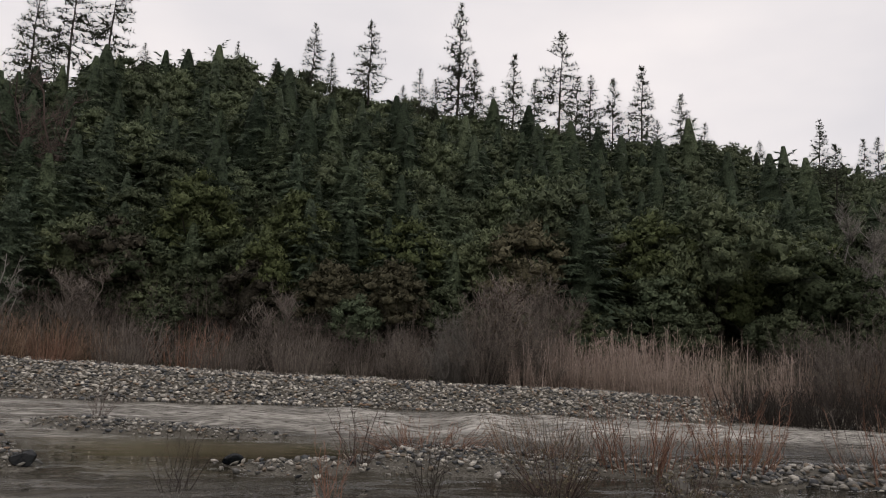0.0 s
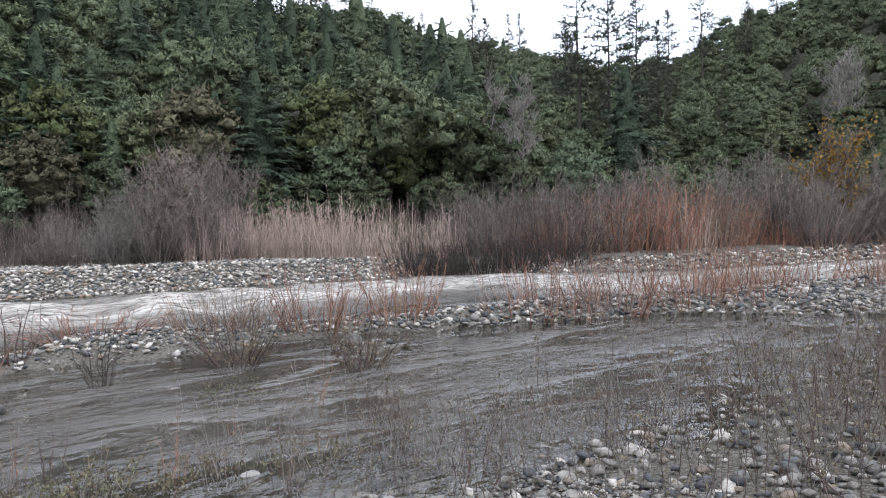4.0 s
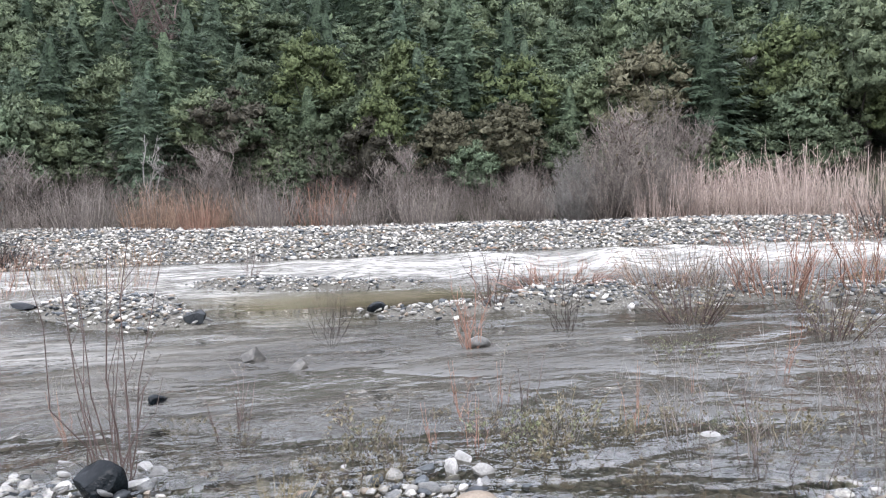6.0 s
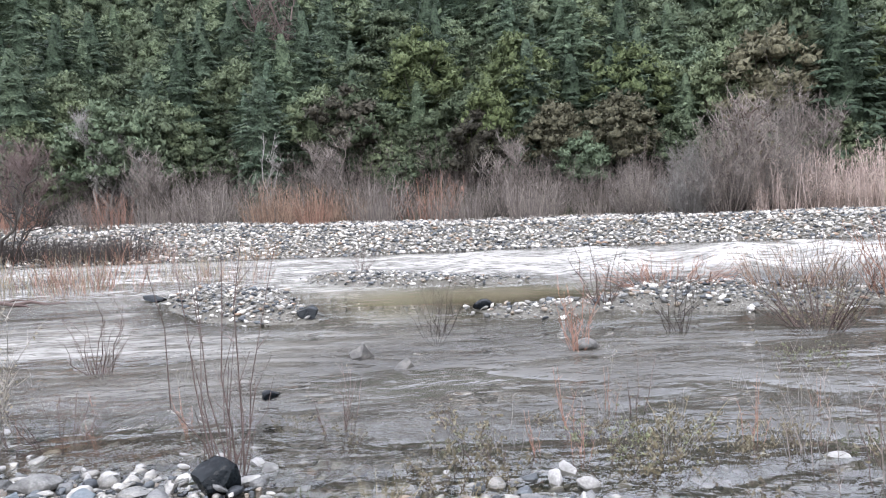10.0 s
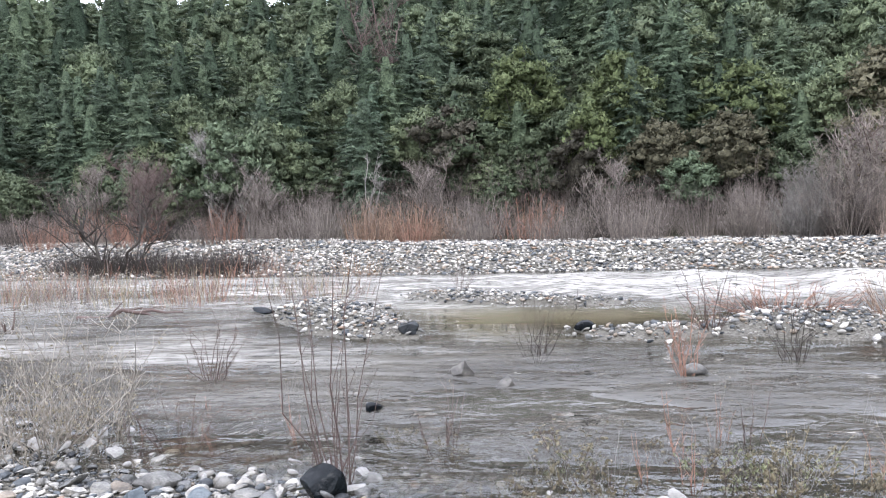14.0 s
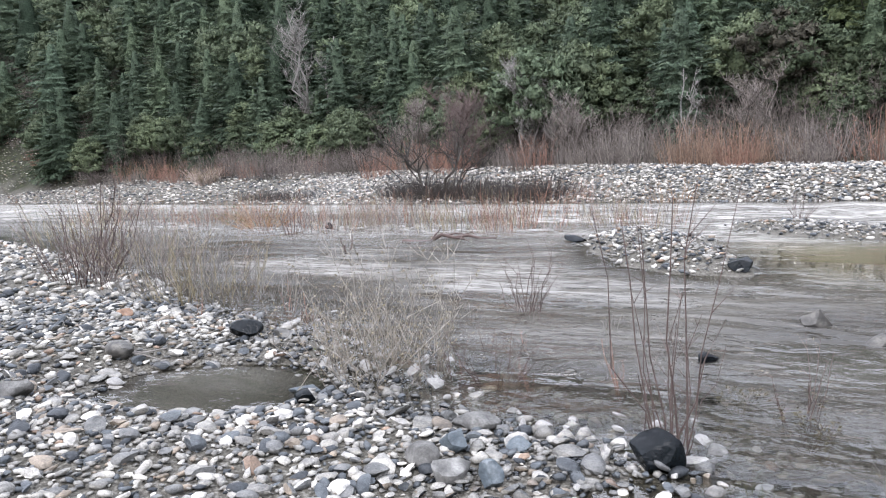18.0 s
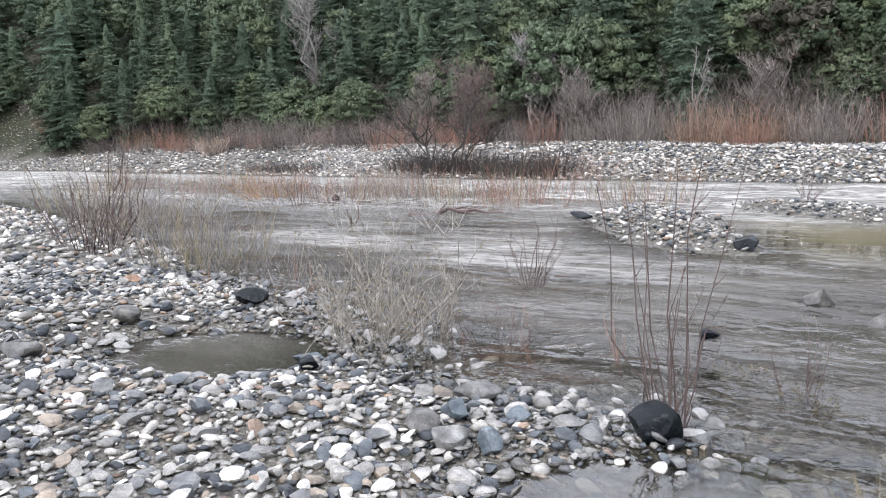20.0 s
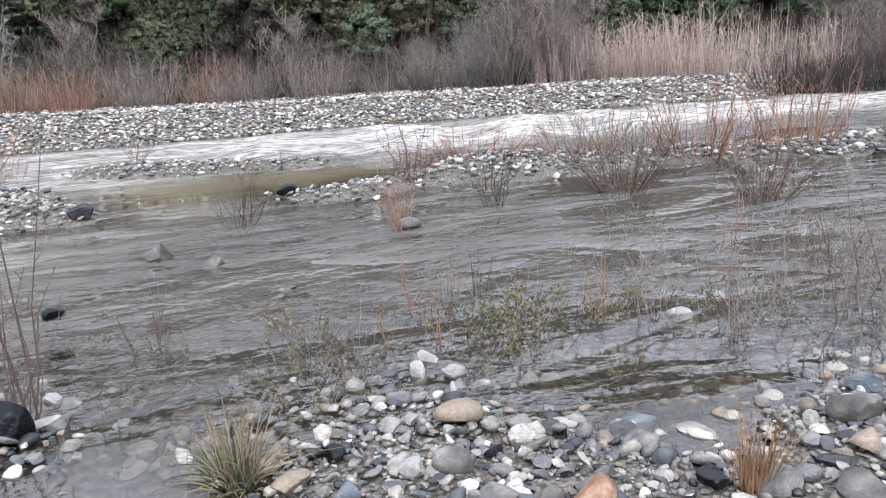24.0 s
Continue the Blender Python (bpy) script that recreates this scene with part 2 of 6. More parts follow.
M_GREENGRASS = stem_material("green_grass", (0.026, 0.036, 0.013), (0.050, 0.063, 0.023), (0.086, 0.096, 0.040))


def water_material():
    m = bpy.data.materials.new("turbid_river_water")
    m.use_nodes = True
    n, l = m.node_tree.nodes, m.node_tree.links
    n.clear()
    out = n.new("ShaderNodeOutputMaterial")
    geo = n.new("ShaderNodeNewGeometry")

    def noise_at(scale, stretch, detail=4.0, turn=0.0):
        mp = n.new("ShaderNodeMapping")
        mp.inputs["Scale"].default_value = stretch
        mp.inputs["Rotation"].default_value = (0, 0, turn)
        l.new(geo.outputs["Position"], mp.inputs["Vector"])
        nz = n.new("ShaderNodeTexNoise")
        nz.inputs["Scale"].default_value, nz.inputs["Detail"].default_value = scale, detail
        nz.inputs["Distortion"].default_value = 0.6
        l.new(mp.outputs["Vector"], nz.inputs["Vector"])
        return nz.outputs["Fac"]

    def attr(name):
        a = n.new("ShaderNodeAttribute")
        a.attribute_name = name
        return a.outputs["Fac"]

    def op(kind, a, b):
        o = n.new("ShaderNodeMath")
        o.operation = kind
        for i, v in enumerate((a, b)):
            if isinstance(v, bpy.types.NodeSocket):
                l.new(v, o.inputs[i])
            else:
                o.inputs[i].default_value = v
        return o.outputs[0]

    def ridged(fac):
        return op("SUBTRACT", 1.0, op("ABSOLUTE", op("SUBTRACT", op("MULTIPLY", fac, 2.0), 1.0), 0.0))

    swell = op("ADD", op("MULTIPLY", noise_at(1.5, (0.95, 1.7, 1), 3.0, 0.12), 1.5), op("MULTIPLY", ridged(noise_at(4.6, (0.9, 1.4, 1), 3.0, -0.2)), 0.40))
    waves = op("ADD", swell, op("MULTIPLY", noise_at(10.0, (0.8, 1.6, 1), 2.0, 0.3), 0.12))
    patch = n.new("ShaderNodeMapRange")
    for k, v in (("From Min", 0.38), ("From Max", 0.62), ("To Min", 0.18), ("To Max", 1.9)):
        patch.inputs[k].default_value = v
    l.new(noise_at(0.55, (0.6, 1.5, 1), 3.0), patch.inputs["Value"])
    waves = op("MULTIPLY", op("MULTIPLY", waves, attr("chop")), patch.outputs[0])
    bump = n.new("ShaderNodeBump")
    bump.inputs["Strength"].default_value, bump.inputs["Distance"].default_value = 1.0, 0.11
    l.new(waves, bump.inputs["Height"])
    silt = n.new("ShaderNodeValToRGB")
    el = silt.color_ramp.elements
    el[0].position, el[0].color = 0.3, (0.040, 0.036, 0.029, 1)
    el[1].position, el[1].color = 0.7, (0.072, 0.066, 0.054, 1)
    l.new(noise_at(0.5, (0.6, 1.4, 1), 5.0), silt.inputs["Fac"])
    pale = n.new("ShaderNodeMix")
    pale.data_type = "RGBA"
    pale.inputs["B"].default_value = (0.150, 0.128, 0.072, 1)
    l.new(silt.outputs["Color"], pale.inputs["A"])
    l.new(attr("ochre"), pale.inputs["Factor"])
    # one pale colour for real foam and for sky reflection painted on the water
    foam_sheen_mix = n.new("ShaderNodeMix")
    foam_sheen_mix.data_type = "RGBA"
    foam_sheen_mix.inputs["B"].default_value = (0.46, 0.44, 0.40, 1)
    l.new(pale.outputs["Result"], foam_sheen_mix.inputs["A"])
    streak = n.new("ShaderNodeMapRange")
    for k, v in (("From Min", 0.30), ("From Max", 0.58)):
        streak.inputs[k].default_value = v
    l.new(noise_at(3.2, (0.8, 3.0, 1), 5.0), streak.inputs["Value"])
    foam = op("MULTIPLY", streak.outputs[0], attr("foam"))
    l.new(foam, foam_sheen_mix.inputs["Factor"])
    body = n.new("ShaderNodeBsdfDiffuse")
    l.new(foam_sheen_mix.outputs["Result"], body.inputs["Color"])
    clear = n.new("ShaderNodeBsdfTransparent")
    clear.inputs["Color"].default_value = (0.80, 0.78, 0.70, 1)
    depth = n.new("ShaderNodeMixShader")
    l.new(op("MAXIMUM", attr("turbid"), foam), depth.inputs["Fac"])
    l.new(clear.outputs[0], depth.inputs[1])
    l.new(body.outputs[0], depth.inputs[2])
    gloss = n.new("ShaderNodeBsdfGlossy")
    gloss.inputs["Roughness"].default_value = 0.015
    l.new(bump.outputs["Normal"], gloss.inputs["Normal"])
    fres = n.new("ShaderNodeFresnel")
    fres.inputs["IOR"].default_value = 1.53
    l.new(bump.outputs["Normal"], fres.inputs["Normal"])
    top = n.new("ShaderNodeMixShader")
    l.new(op("MULTIPLY", fres.outputs[0], op("SUBTRACT", 1.0, op("MULTIPLY", foam, 0.7))), top.inputs["Fac"])
    l.new(depth.outputs[0], top.inputs[1])
    l.new(gloss.outputs[0], top.inputs[2])
    l.new(top.outputs[0], out.inputs["Surface"])
    return m


M_WATER = water_material()
M_GROUND = ground_material()


# ---- mesh helpers ----
def quick_mesh(name, verts, faces, material, smooth=False):
    """A mesh from an (n, 3) array and an (m, k) array of corners."""
    me = bpy.data.meshes.new(name)
    verts, faces = np.ascontiguousarray(verts, np.float32), np.ascontiguousarray(faces, np.int32)
    m, k = faces.shape
    me.vertices.add(len(verts))
    me.vertices.foreach_set("co", verts.ravel())
    me.loops.add(m * k)
    me.loops.foreach_set("vertex_index", faces.ravel())
    me.polygons.add(m)
    me.polygons.foreach_set("loop_start", np.arange(m, dtype=np.int32) * k)
    me.polygons.foreach_set("use_smooth", np.full(m, smooth))
    me.update(calc_edges=True)
    me.materials.append(material)
    return me


def part(name, me, parent, label=""):
    ob = new(name, me)
    ob.parent = parent
    return tagged(ob, label) if label else ob


def tubes(paths, radii, sides=3):
    """Verts and triangles of n tapered tubes along (n, k, 3) paths."""
    n, k, _ = paths.shape
    way = np.gradient(paths, axis=1)
    way /= np.linalg.norm(way, axis=2, keepdims=True) + 1e-9
    ref = np.where(np.abs(way[..., 2:3]) > 0.9, np.array([1.0, 0, 0]), np.array([0, 0, 1.0]))
    a = np.cross(way, ref)
    a /= np.linalg.norm(a, axis=2, keepdims=True) + 1e-9
    b = np.cross(way, a)
    th = np.arange(sides) * 2 * np.pi / sides
    ring = paths[:, :, None] + radii[:, :, None, None] * (a[:, :, None] * np.cos(th)[:, None] + b[:, :, None] * np.sin(th)[:, None])
    verts = ring.reshape(-1, 3)
    i = np.arange(sides)
    quad = np.stack([i, (i + 1) % sides, (i + 1) % sides + sides, i + sides], 1)
    lower = (np.arange(n)[:, None] * k + np.arange(k - 1)[None]).ravel() * sides
    return verts, (lower[:, None, None] + quad[None]).reshape(-1, 4)


def leaves(at, along, size, rng, width=0.5, out=None):
    """Folded, diamond-shaped leaf clumps facing outwards: verts, triangles and, with out, normals."""
    n = len(at)
    along = along / (np.linalg.norm(along, axis=1, keepdims=True) + 1e-9)
    side = np.cross(along, rng.normal(size=(n, 3)))
    side /= np.linalg.norm(side, axis=1, keepdims=True) + 1e-9
    up = np.cross(along, side) * -1
    if out is not None:
        flip = np.sign((up * out).sum(1, keepdims=True) + 1e-9)
        side, up = side * flip, up * flip
    s = np.asarray(size).reshape(-1, 1) * np.ones((n, 1))
    w = s * width * rng.uniform(0.7, 1.3, (n, 1))
    v = np.stack([at - along * s * 0.5, at - side * w * 0.5 - up * s * 0.12, at + along * s * 0.5 - up * s * 0.1, at + side * w * 0.5 - up * s * 0.12], 1)
    f = np.arange(n)[:, None] * 4 + np.array([[0, 2, 1, 0, 3, 2]])
    return v.reshape(-1, 3), f.reshape(-1, 3)


def joined(*pieces):
    verts, faces, at = [], [], 0
    for v, f in pieces:
        verts.append(v)
        faces.append(f + at)
        at += len(v)
    return np.concatenate(verts), np.concatenate(faces)


LATTICE = np.random.RandomState(7).rand(256, 256)


def vnoise(x, y, scale=1.0, octaves=3):
    """Smooth value noise from -1 to 1."""
    total, amp, norm = 0.0, 1.0, 0.0
    for o in range(octaves):
        u, v = np.asarray(x) * scale * 2**o + 31.7 * o, np.asarray(y) * scale * 2**o + 17.3 * o
        i, j = np.floor(u).astype(int), np.floor(v).astype(int)
        a, b = u - i, v - j
        a, b = a * a * (3 - 2 * a), b * b * (3 - 2 * b)
        c = lambda p, q: LATTICE[p & 255, q & 255]
        total = total + amp * ((c(i, j) * (1 - a) + c(i + 1, j) * a) * (1 - b) + (c(i, j + 1) * (1 - a) + c(i + 1, j + 1) * a) * b)
        norm += amp
        amp *= 0.5
    return 2 * total / norm - 1


# ---- the lie of the land: shores, islands, gravel bar and wooded hill ----
NEAR_SHORE = [(-90, 30), (-45, 19), (-30, 14.2), (-19.2, 11), (-11.7, 8.3), (-8.5, 6.8), (-6.1, 6.2), (-5.1, 5.6), (-4.2, 5.0), (-3.0, 4.5), (-2.3, 4.42), (-1.65, 4.25), (-1.38, 4.05),
              (-1.55, 3.85), (-1.75, 3.6), (-1.95, 3.3), (-1.95, 2.9), (-1.4, 2.4), (-0.6, 2.35), (-0.15, 2.9), (-0.1, 3.3), (0.15, 3.55), (0.5, 3.7), (0.9, 3.55), (1.15, 3.1), (1.4, 2.75), (1.85, 2.6), (2.15, 2.75), (2.8, 2.95),
              (3.4, 2.65), (4.3, 2.85), (5.5, 2.6), (8.0, 2.6), (10.5, 2.2), (13.0, 1.6), (16.0, -0.4), (30, -4), (60, -12), (60, -120), (-90, -120)]
ISLAND_A = [(-5.6, 14.1), (-5.4, 15.6), (-4.5, 16.0), (-3.3, 14.6), (-2.1, 12.0), (-1.75, 11.0), (-1.9, 10.6), (-2.9, 10.6), (-3.7, 11.1), (-4.7, 12.4)]
ISLET_N = [(-3.2, 17.3), (-2.2, 15.4), (-0.4, 14.5), (1.8, 14.2), (1.8, 14.9), (0.1, 16.3), (-2.0, 17.8)]
ISLAND_B = [(0.5, 11.2), (1.0, 10.2), (1.6, 9.9), (2.6, 10.5), (3.3, 10.1), (4.4, 9.8), (5.5, 9.7), (6.0, 10.2), (7.3, 9.4), (8.6, 8.8), (10.0, 9.5), (9.2, 11.2), (7.6, 11.4), (6.4, 11.3),
            (5.4, 12.7), (4.6, 13.3), (3.8, 13.2), (2.8, 11.8), (1.6, 11.5)]
ISLET_E = [(6.0, 8.2), (6.4, 7.9), (6.9, 8.0), (6.9, 8.5), (6.3, 8.6)]
RIGHT_BAR = [(8.3, 9.3), (9.7, 8.8), (10.5, 8.1), (11.2, 7.5), (12.3, 7.1), (13.4, 6.1), (14.0, 4.6), (15.0, 3.3), (17.0, 1.6), (20, 0.2), (30, -2.5), (32, -0.5), (27.3, 2.2), (25.6, 4.3), (22.8, 6.0), (20.0, 7.6), (17.2, 8.0), (14.4, 9.5), (12.5, 10.5), (10, 10.8)]
REED_STRIP = [(-34, 19), (-24, 17.3), (-17, 16.2), (-12, 15.4), (-7.2, 15.2), (-4.8, 16.3), (-4.0, 18.0), (-6, 19.4), (-12, 19.9), (-20, 20.2), (-34, 22.5)]
FAR_BANK = [(-160, 62), (-90, 42.4), (-57, 36), (-30, 29.3), (-20, 27.2), (-12, 25.8), (-4.2, 24.3), (3, 23.7), (9.7, 22.5), (14.2, 21.4), (18.6, 20.4), (21.3, 17.6), (23.2, 14.6), (27, 12.8), (31.3, 11.0), (38, 9.2),
            (42, 3), (70, -10), (160, -30), (400, 400), (-400, 400)]


def inside(x, y, poly):
    """Signed distance to a polygon's outline, positive inside."""
    x, y = np.asarray(x, float), np.asarray(y, float)
    best, odd = np.full(x.shape, 1e9), np.zeros(x.shape, bool)
    for (ax, ay), (bx, by) in zip(poly, poly[1:] + poly[:1]):
        ex, ey = bx - ax, by - ay
        s = np.clip(((x - ax) * ex + (y - ay) * ey) / (ex * ex + ey * ey), 0, 1)
        best = np.minimum(best, np.hypot(x - ax - s * ex, y - ay - s * ey))
        odd ^= ((ay > y) != (by > y)) & (x < (bx - ax) * (y - ay) / (by - ay + 1e-12) + ax)
    return np.where(odd, best, -best)


AZ = [-180, -120, -100, -80, -74, -69, -64, -60, -55, -50, -44, -36, -27, -18, -9, 0, 8, 15, 24, 31, 39, 45, 50, 60, 66, 90, 130, 180]
RISE = [4, 8, 16, 17.0, 16.2, 14.2, 12.5, 10.4, 10.2, 10.6, 12.0, 13.8, 15.3, 16.9, 18.2, 19.2, 17.8, 15.0, 14.0, 14.2, 13.9, 14.5, 15.8, 16, 16, 12, 5, 4]
CREST = [200, 200, 190, 175, 175, 180, 185, 185, 175, 165, 145, 128, 118, 115, 115, 115, 115, 115, 118, 125, 132, 142, 152, 176, 205, 230, 220, 220]
FOOT = [60, 60, 55, 47, 45, 43, 42, 41, 40, 39, 38, 37, 37, 37, 37, 37.5, 38, 39, 42, 45.5, 53, 62, 72, 92, 118, 150, 140, 140]


def hill(x, y):
    az, r = np.degrees(np.arctan2(-x, y)), np.hypot(x, y)
    e, c, f = np.interp(az, AZ, RISE), np.interp(az, AZ, CREST), np.interp(az, AZ, FOOT)
    u = np.clip((r - f) / (c - f), 0, 1)
    top = 1.75 + c * np.tan(np.radians(e))
    z = 1.1 + (top - 1.1) * (0.9 * u + 0.1 * u * u) - np.clip(r - c, 0, 400) * 0.12
    return np.where(r > f, z + vnoise(x, y, 0.06, 3) * 1.6 * np.clip(u * 6, 0, 1), -9.0)


BAR_X = [-160, -90, -46, -23, -17, -11.6, -6.4, 0, 11.6, 18, 21.4, 26, 60]
BAR_TOP = [1.5, 1.5, 1.42, 1.20, 1.18, 1.08, 0.87, 0.70, 0.60, 0.55, 0.44, 0.55, 0.6]


def land(x, y):
    """Height of the ground over the river's level."""
    x, y = np.asarray(x, float), np.asarray(y, float)
    wob = vnoise(x, y, 0.9, 3) * 0.22
    near = np.clip((inside(x, y, NEAR_SHORE) + wob * 0.6) * 0.11, -0.5, 0.34)
    pool = np.hypot((x + 4.95) * 0.82 + (y - 4.3) * 0.35, (y - 4.3) * 1.2 - (x + 4.95) * 0.35) - 0.9
    near = np.minimum(near, np.clip((pool + wob * 0.3) * 0.45, -0.35, 9))
    front = np.hypot((x + 1.0) / 0.95, (y - 3.25) / 0.85) - 0.9
    near = np.minimum(near, np.where(front < 0, np.clip(front * 0.5, -0.2, 0), near))
    h = np.maximum(near, np.minimum(np.clip((inside(x, y, FAR_BANK) + wob * 1.5) * 0.17, -0.9, 9), np.interp(x, BAR_X, BAR_TOP)) + np.clip(inside(x, y, FAR_BANK) - 6, 0, 30) * 0.012)
    for poly, slope, cap in ((ISLAND_A, 0.22, 0.19), (ISLET_N, 0.15, 0.08), (ISLAND_B, 0.14, 0.08), (ISLET_E, 0.3, 0.1), (RIGHT_BAR, 0.13, 0.13), (REED_STRIP, 0.06, -0.10)):
        h = np.maximum(h, np.clip((inside(x, y, poly) + wob) * slope, -0.6, cap))
    h = h + vnoise(x, y, 1.7, 3) * 0.025
    return np.maximum(h, hill(x, y))


def spaced(lo, hi, fine_lo, fine_hi, step, growth=1.12):
    """Grid lines, fine within a stretch and wider and wider outside it."""
    mid = list(np.arange(fine_lo, fine_hi, step))
    up, s = [fine_hi], step
    while up[-1] < hi:
        s *= growth
        up.append(up[-1] + s)
    down, s = [fine_lo - step], step
    while down[-1] > lo:
        s *= growth
        down.append(down[-1] - s)
    return np.array(down[::-1] + mid + up)


def sheet(xs, ys):
    gx, gy = np.meshgrid(xs, ys)
    w = len(xs)
    i = (np.arange(len(ys) - 1)[:, None] * w + np.arange(w - 1)[None]).ravel()
    return gx.ravel(), gy.ravel(), np.stack([i, i + 1, i + 1 + w, i + w], 1)


gx, gy, gf = sheet(spaced(-900, 900, -14, 15, 0.2, 1.06), spaced(-700, 900, 1.2, 28, 0.2, 1.06))
gz = land(gx, gy)
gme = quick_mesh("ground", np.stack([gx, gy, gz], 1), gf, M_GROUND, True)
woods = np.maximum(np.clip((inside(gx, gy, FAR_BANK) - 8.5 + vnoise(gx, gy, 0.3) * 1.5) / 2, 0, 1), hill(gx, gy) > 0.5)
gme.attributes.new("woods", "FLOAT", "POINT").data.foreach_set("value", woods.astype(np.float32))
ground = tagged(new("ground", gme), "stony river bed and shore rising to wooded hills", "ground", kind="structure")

# the river, rippled, with standing waves where the main channel runs fast
wx, wy, wf = sheet(spaced(-170, 130, -12, 14, 0.11, 1.05), spaced(1.4, 80, 2.0, 20, 0.09, 1.05))
bed = land(wx, wy)
chan = np.clip(np.minimum(-inside(wx, wy, FAR_BANK) - 0.2, 6.5) / 1.5, 0, 1) * np.maximum(np.clip((wy - 12.5 - np.abs(wx) * 0.03) / 3, 0, 1), np.clip((wx - 13) / 4, 0, 1) * np.clip((-inside(wx, wy, RIGHT_BAR) - 0.2) / 1.2, 0, 1) * (wx < 60))
side = np.clip(-bed * 6, 0, 1)
fast = chan * np.exp(-(((wx - 9) / 9) ** 2)) + 0.25 * chan + 0.45 * chan * np.exp(-(((wx - 30) / 9) ** 2))
flow = wx * 0.97 + wy * -0.18
lift = vnoise(flow * 0.7, wy * 1.7, 1.3, 2) * 0.010 * side + vnoise(flow * 0.9, wy * 2.4, 0.9, 3) * 0.11 * fast * side
lift += np.sin(flow * 2.1 + vnoise(wx, wy, 0.5) * 3) * 0.05 * fast * side
still = np.exp(-(np.hypot(wx + 4.95, wy - 4.3) / 1.6) ** 4) + np.exp(-((wx + 1.0) / 0.9) ** 4 - ((wy - 3.1) / 0.9) ** 4) + np.exp(-((wx - 0.2) / 3.0) ** 4 - ((wy - 12.6 + 0.22 * wx) / 2.2) ** 4)
still = np.clip(still, 0, 1)
wme = quick_mesh("water", np.stack([wx, wy, lift * (1 - still)], 1), wf[(bed[wf] < 0.14).any(1)], M_WATER, True)
# wave crests and aerated water, with the channel's sky reflection painted in as well
crest_sheen = np.clip((lift - 0.045) / 0.06, 0, 1) * np.clip(fast * 1.5, 0, 1) + chan * np.clip(0.72 + 0.45 * vnoise(flow * 0.25, wy * 1.3, 0.8, 3), 0, 1)
riffle = np.exp(-((wx + 7.5) / 6.5) ** 2 - ((wy - 10.5) / 5.2) ** 2)
# pale streaks painted where the riffle mirrors the sky
crest_sheen = crest_sheen + 0.62 * riffle * side * np.clip(0.3 + 1.3 * vnoise(flow * 0.5, wy * 1.6, 0.9, 3), 0, 1)
backwater = np.exp(-((wx - 0.2) / 3.0) ** 4 - ((wy - 12.6 + 0.22 * wx) / 2.2) ** 4)
front_pool = np.exp(-((wx + 1.0) / 1.0) ** 4 - ((wy - 3.1) / 0.95) ** 4)
calm = np.exp(-((wx - 1.3) / 2.0) ** 2 - ((wy - 4.6) / 1.5) ** 2)
shelf_east = np.exp(-((wx - 0.6) / 3.0) ** 2 - ((wy - 3.2) / 1.6) ** 2)
shelf = np.clip(np.exp(-((wx - 0.6) / 3.2) ** 4 - ((wy - 3.2) / 1.75) ** 4) + np.exp(-((wx + 2.9) / 2.4) ** 4 - ((wy - 5.3) / 1.1) ** 4), 0, 1)
for key, val in (("turbid", 0.55 * np.exp(-((wx + 4.95) ** 2 + (wy - 4.3) ** 2) / 1.6) * (bed < -0.03) + (1 - 0.55 * np.exp(-((wx + 4.95) ** 2 + (wy - 4.3) ** 2) / 1.6)) * (1 - np.exp(np.clip(bed, -2, 0) * (7.5 - 5.5 * np.clip(front_pool + 0.85 * shelf, 0, 1))))), ("chop", np.clip(0.08 + 0.72 * side + 1.2 * fast + 2.7 * riffle, 0, 3.2) * (1 - 0.985 * still) * (1 - 0.4 * shelf_east) * (1 - 0.65 * calm)), ("ochre", backwater), ("foam", np.clip(crest_sheen, 0, 1))):
    wme.attributes.new(key, "FLOAT", "POINT").data.foreach_set("value", np.asarray(val, np.float32))
water = tagged(new("water", wme), "muddy grey-brown rippling river water", "water", kind="structure")

def on(x, y, dz=0.0):
    return (x, y, float(land(x, y)) + dz)


# ---- trees ----
def spikes(start, end, radius):
    """Fine twigs, each a slim three-sided spike: verts and triangles."""
    n = len(start)
    way = end - start
    way /= np.linalg.norm(way, axis=1, keepdims=True) + 1e-9
    a = np.cross(way, np.array([0.3, 0.5, 0.81]))
    a /= np.linalg.norm(a, axis=1, keepdims=True) + 1e-9
    b = np.cross(way, a)
    ring = [start + radius * (a * math.cos(h) + b * math.sin(h)) for h in (0.0, 2.094, 4.189)]
    v = np.stack(ring + [end], 1).reshape(-1, 3)
    f = np.arange(n)[:, None, None] * 4 + np.array([[0, 1, 3], [1, 2, 3], [2, 0, 3]])[None]
    return v, f.reshape(-1, 3)


def bent(rng, start, end, k=5, wiggle=0.06):
    """k points from start to end with some wander: (n, k, 3)."""
    s = np.linspace(0, 1, k)[None, :, None]
    p = start[:, None] * (1 - s) + end[:, None] * s
    size = np.linalg.norm(end - start, axis=1)[:, None, None]
    w = rng.normal(size=p.shape) * size * wiggle
    w[:, 0] = 0
    return p + w


def taper(base, k, tip=0.2):
    return np.asarray(base).reshape(-1, 1) * np.linspace(1, tip, k)[None]


def shaded(name, verts, faces, normals, material):
    me = quick_mesh(name, verts, faces, material, True)
    me.normals_split_custom_set_from_vertices((normals / (np.linalg.norm(normals, axis=1, keepdims=True) + 1e-9)).tolist())
    return me


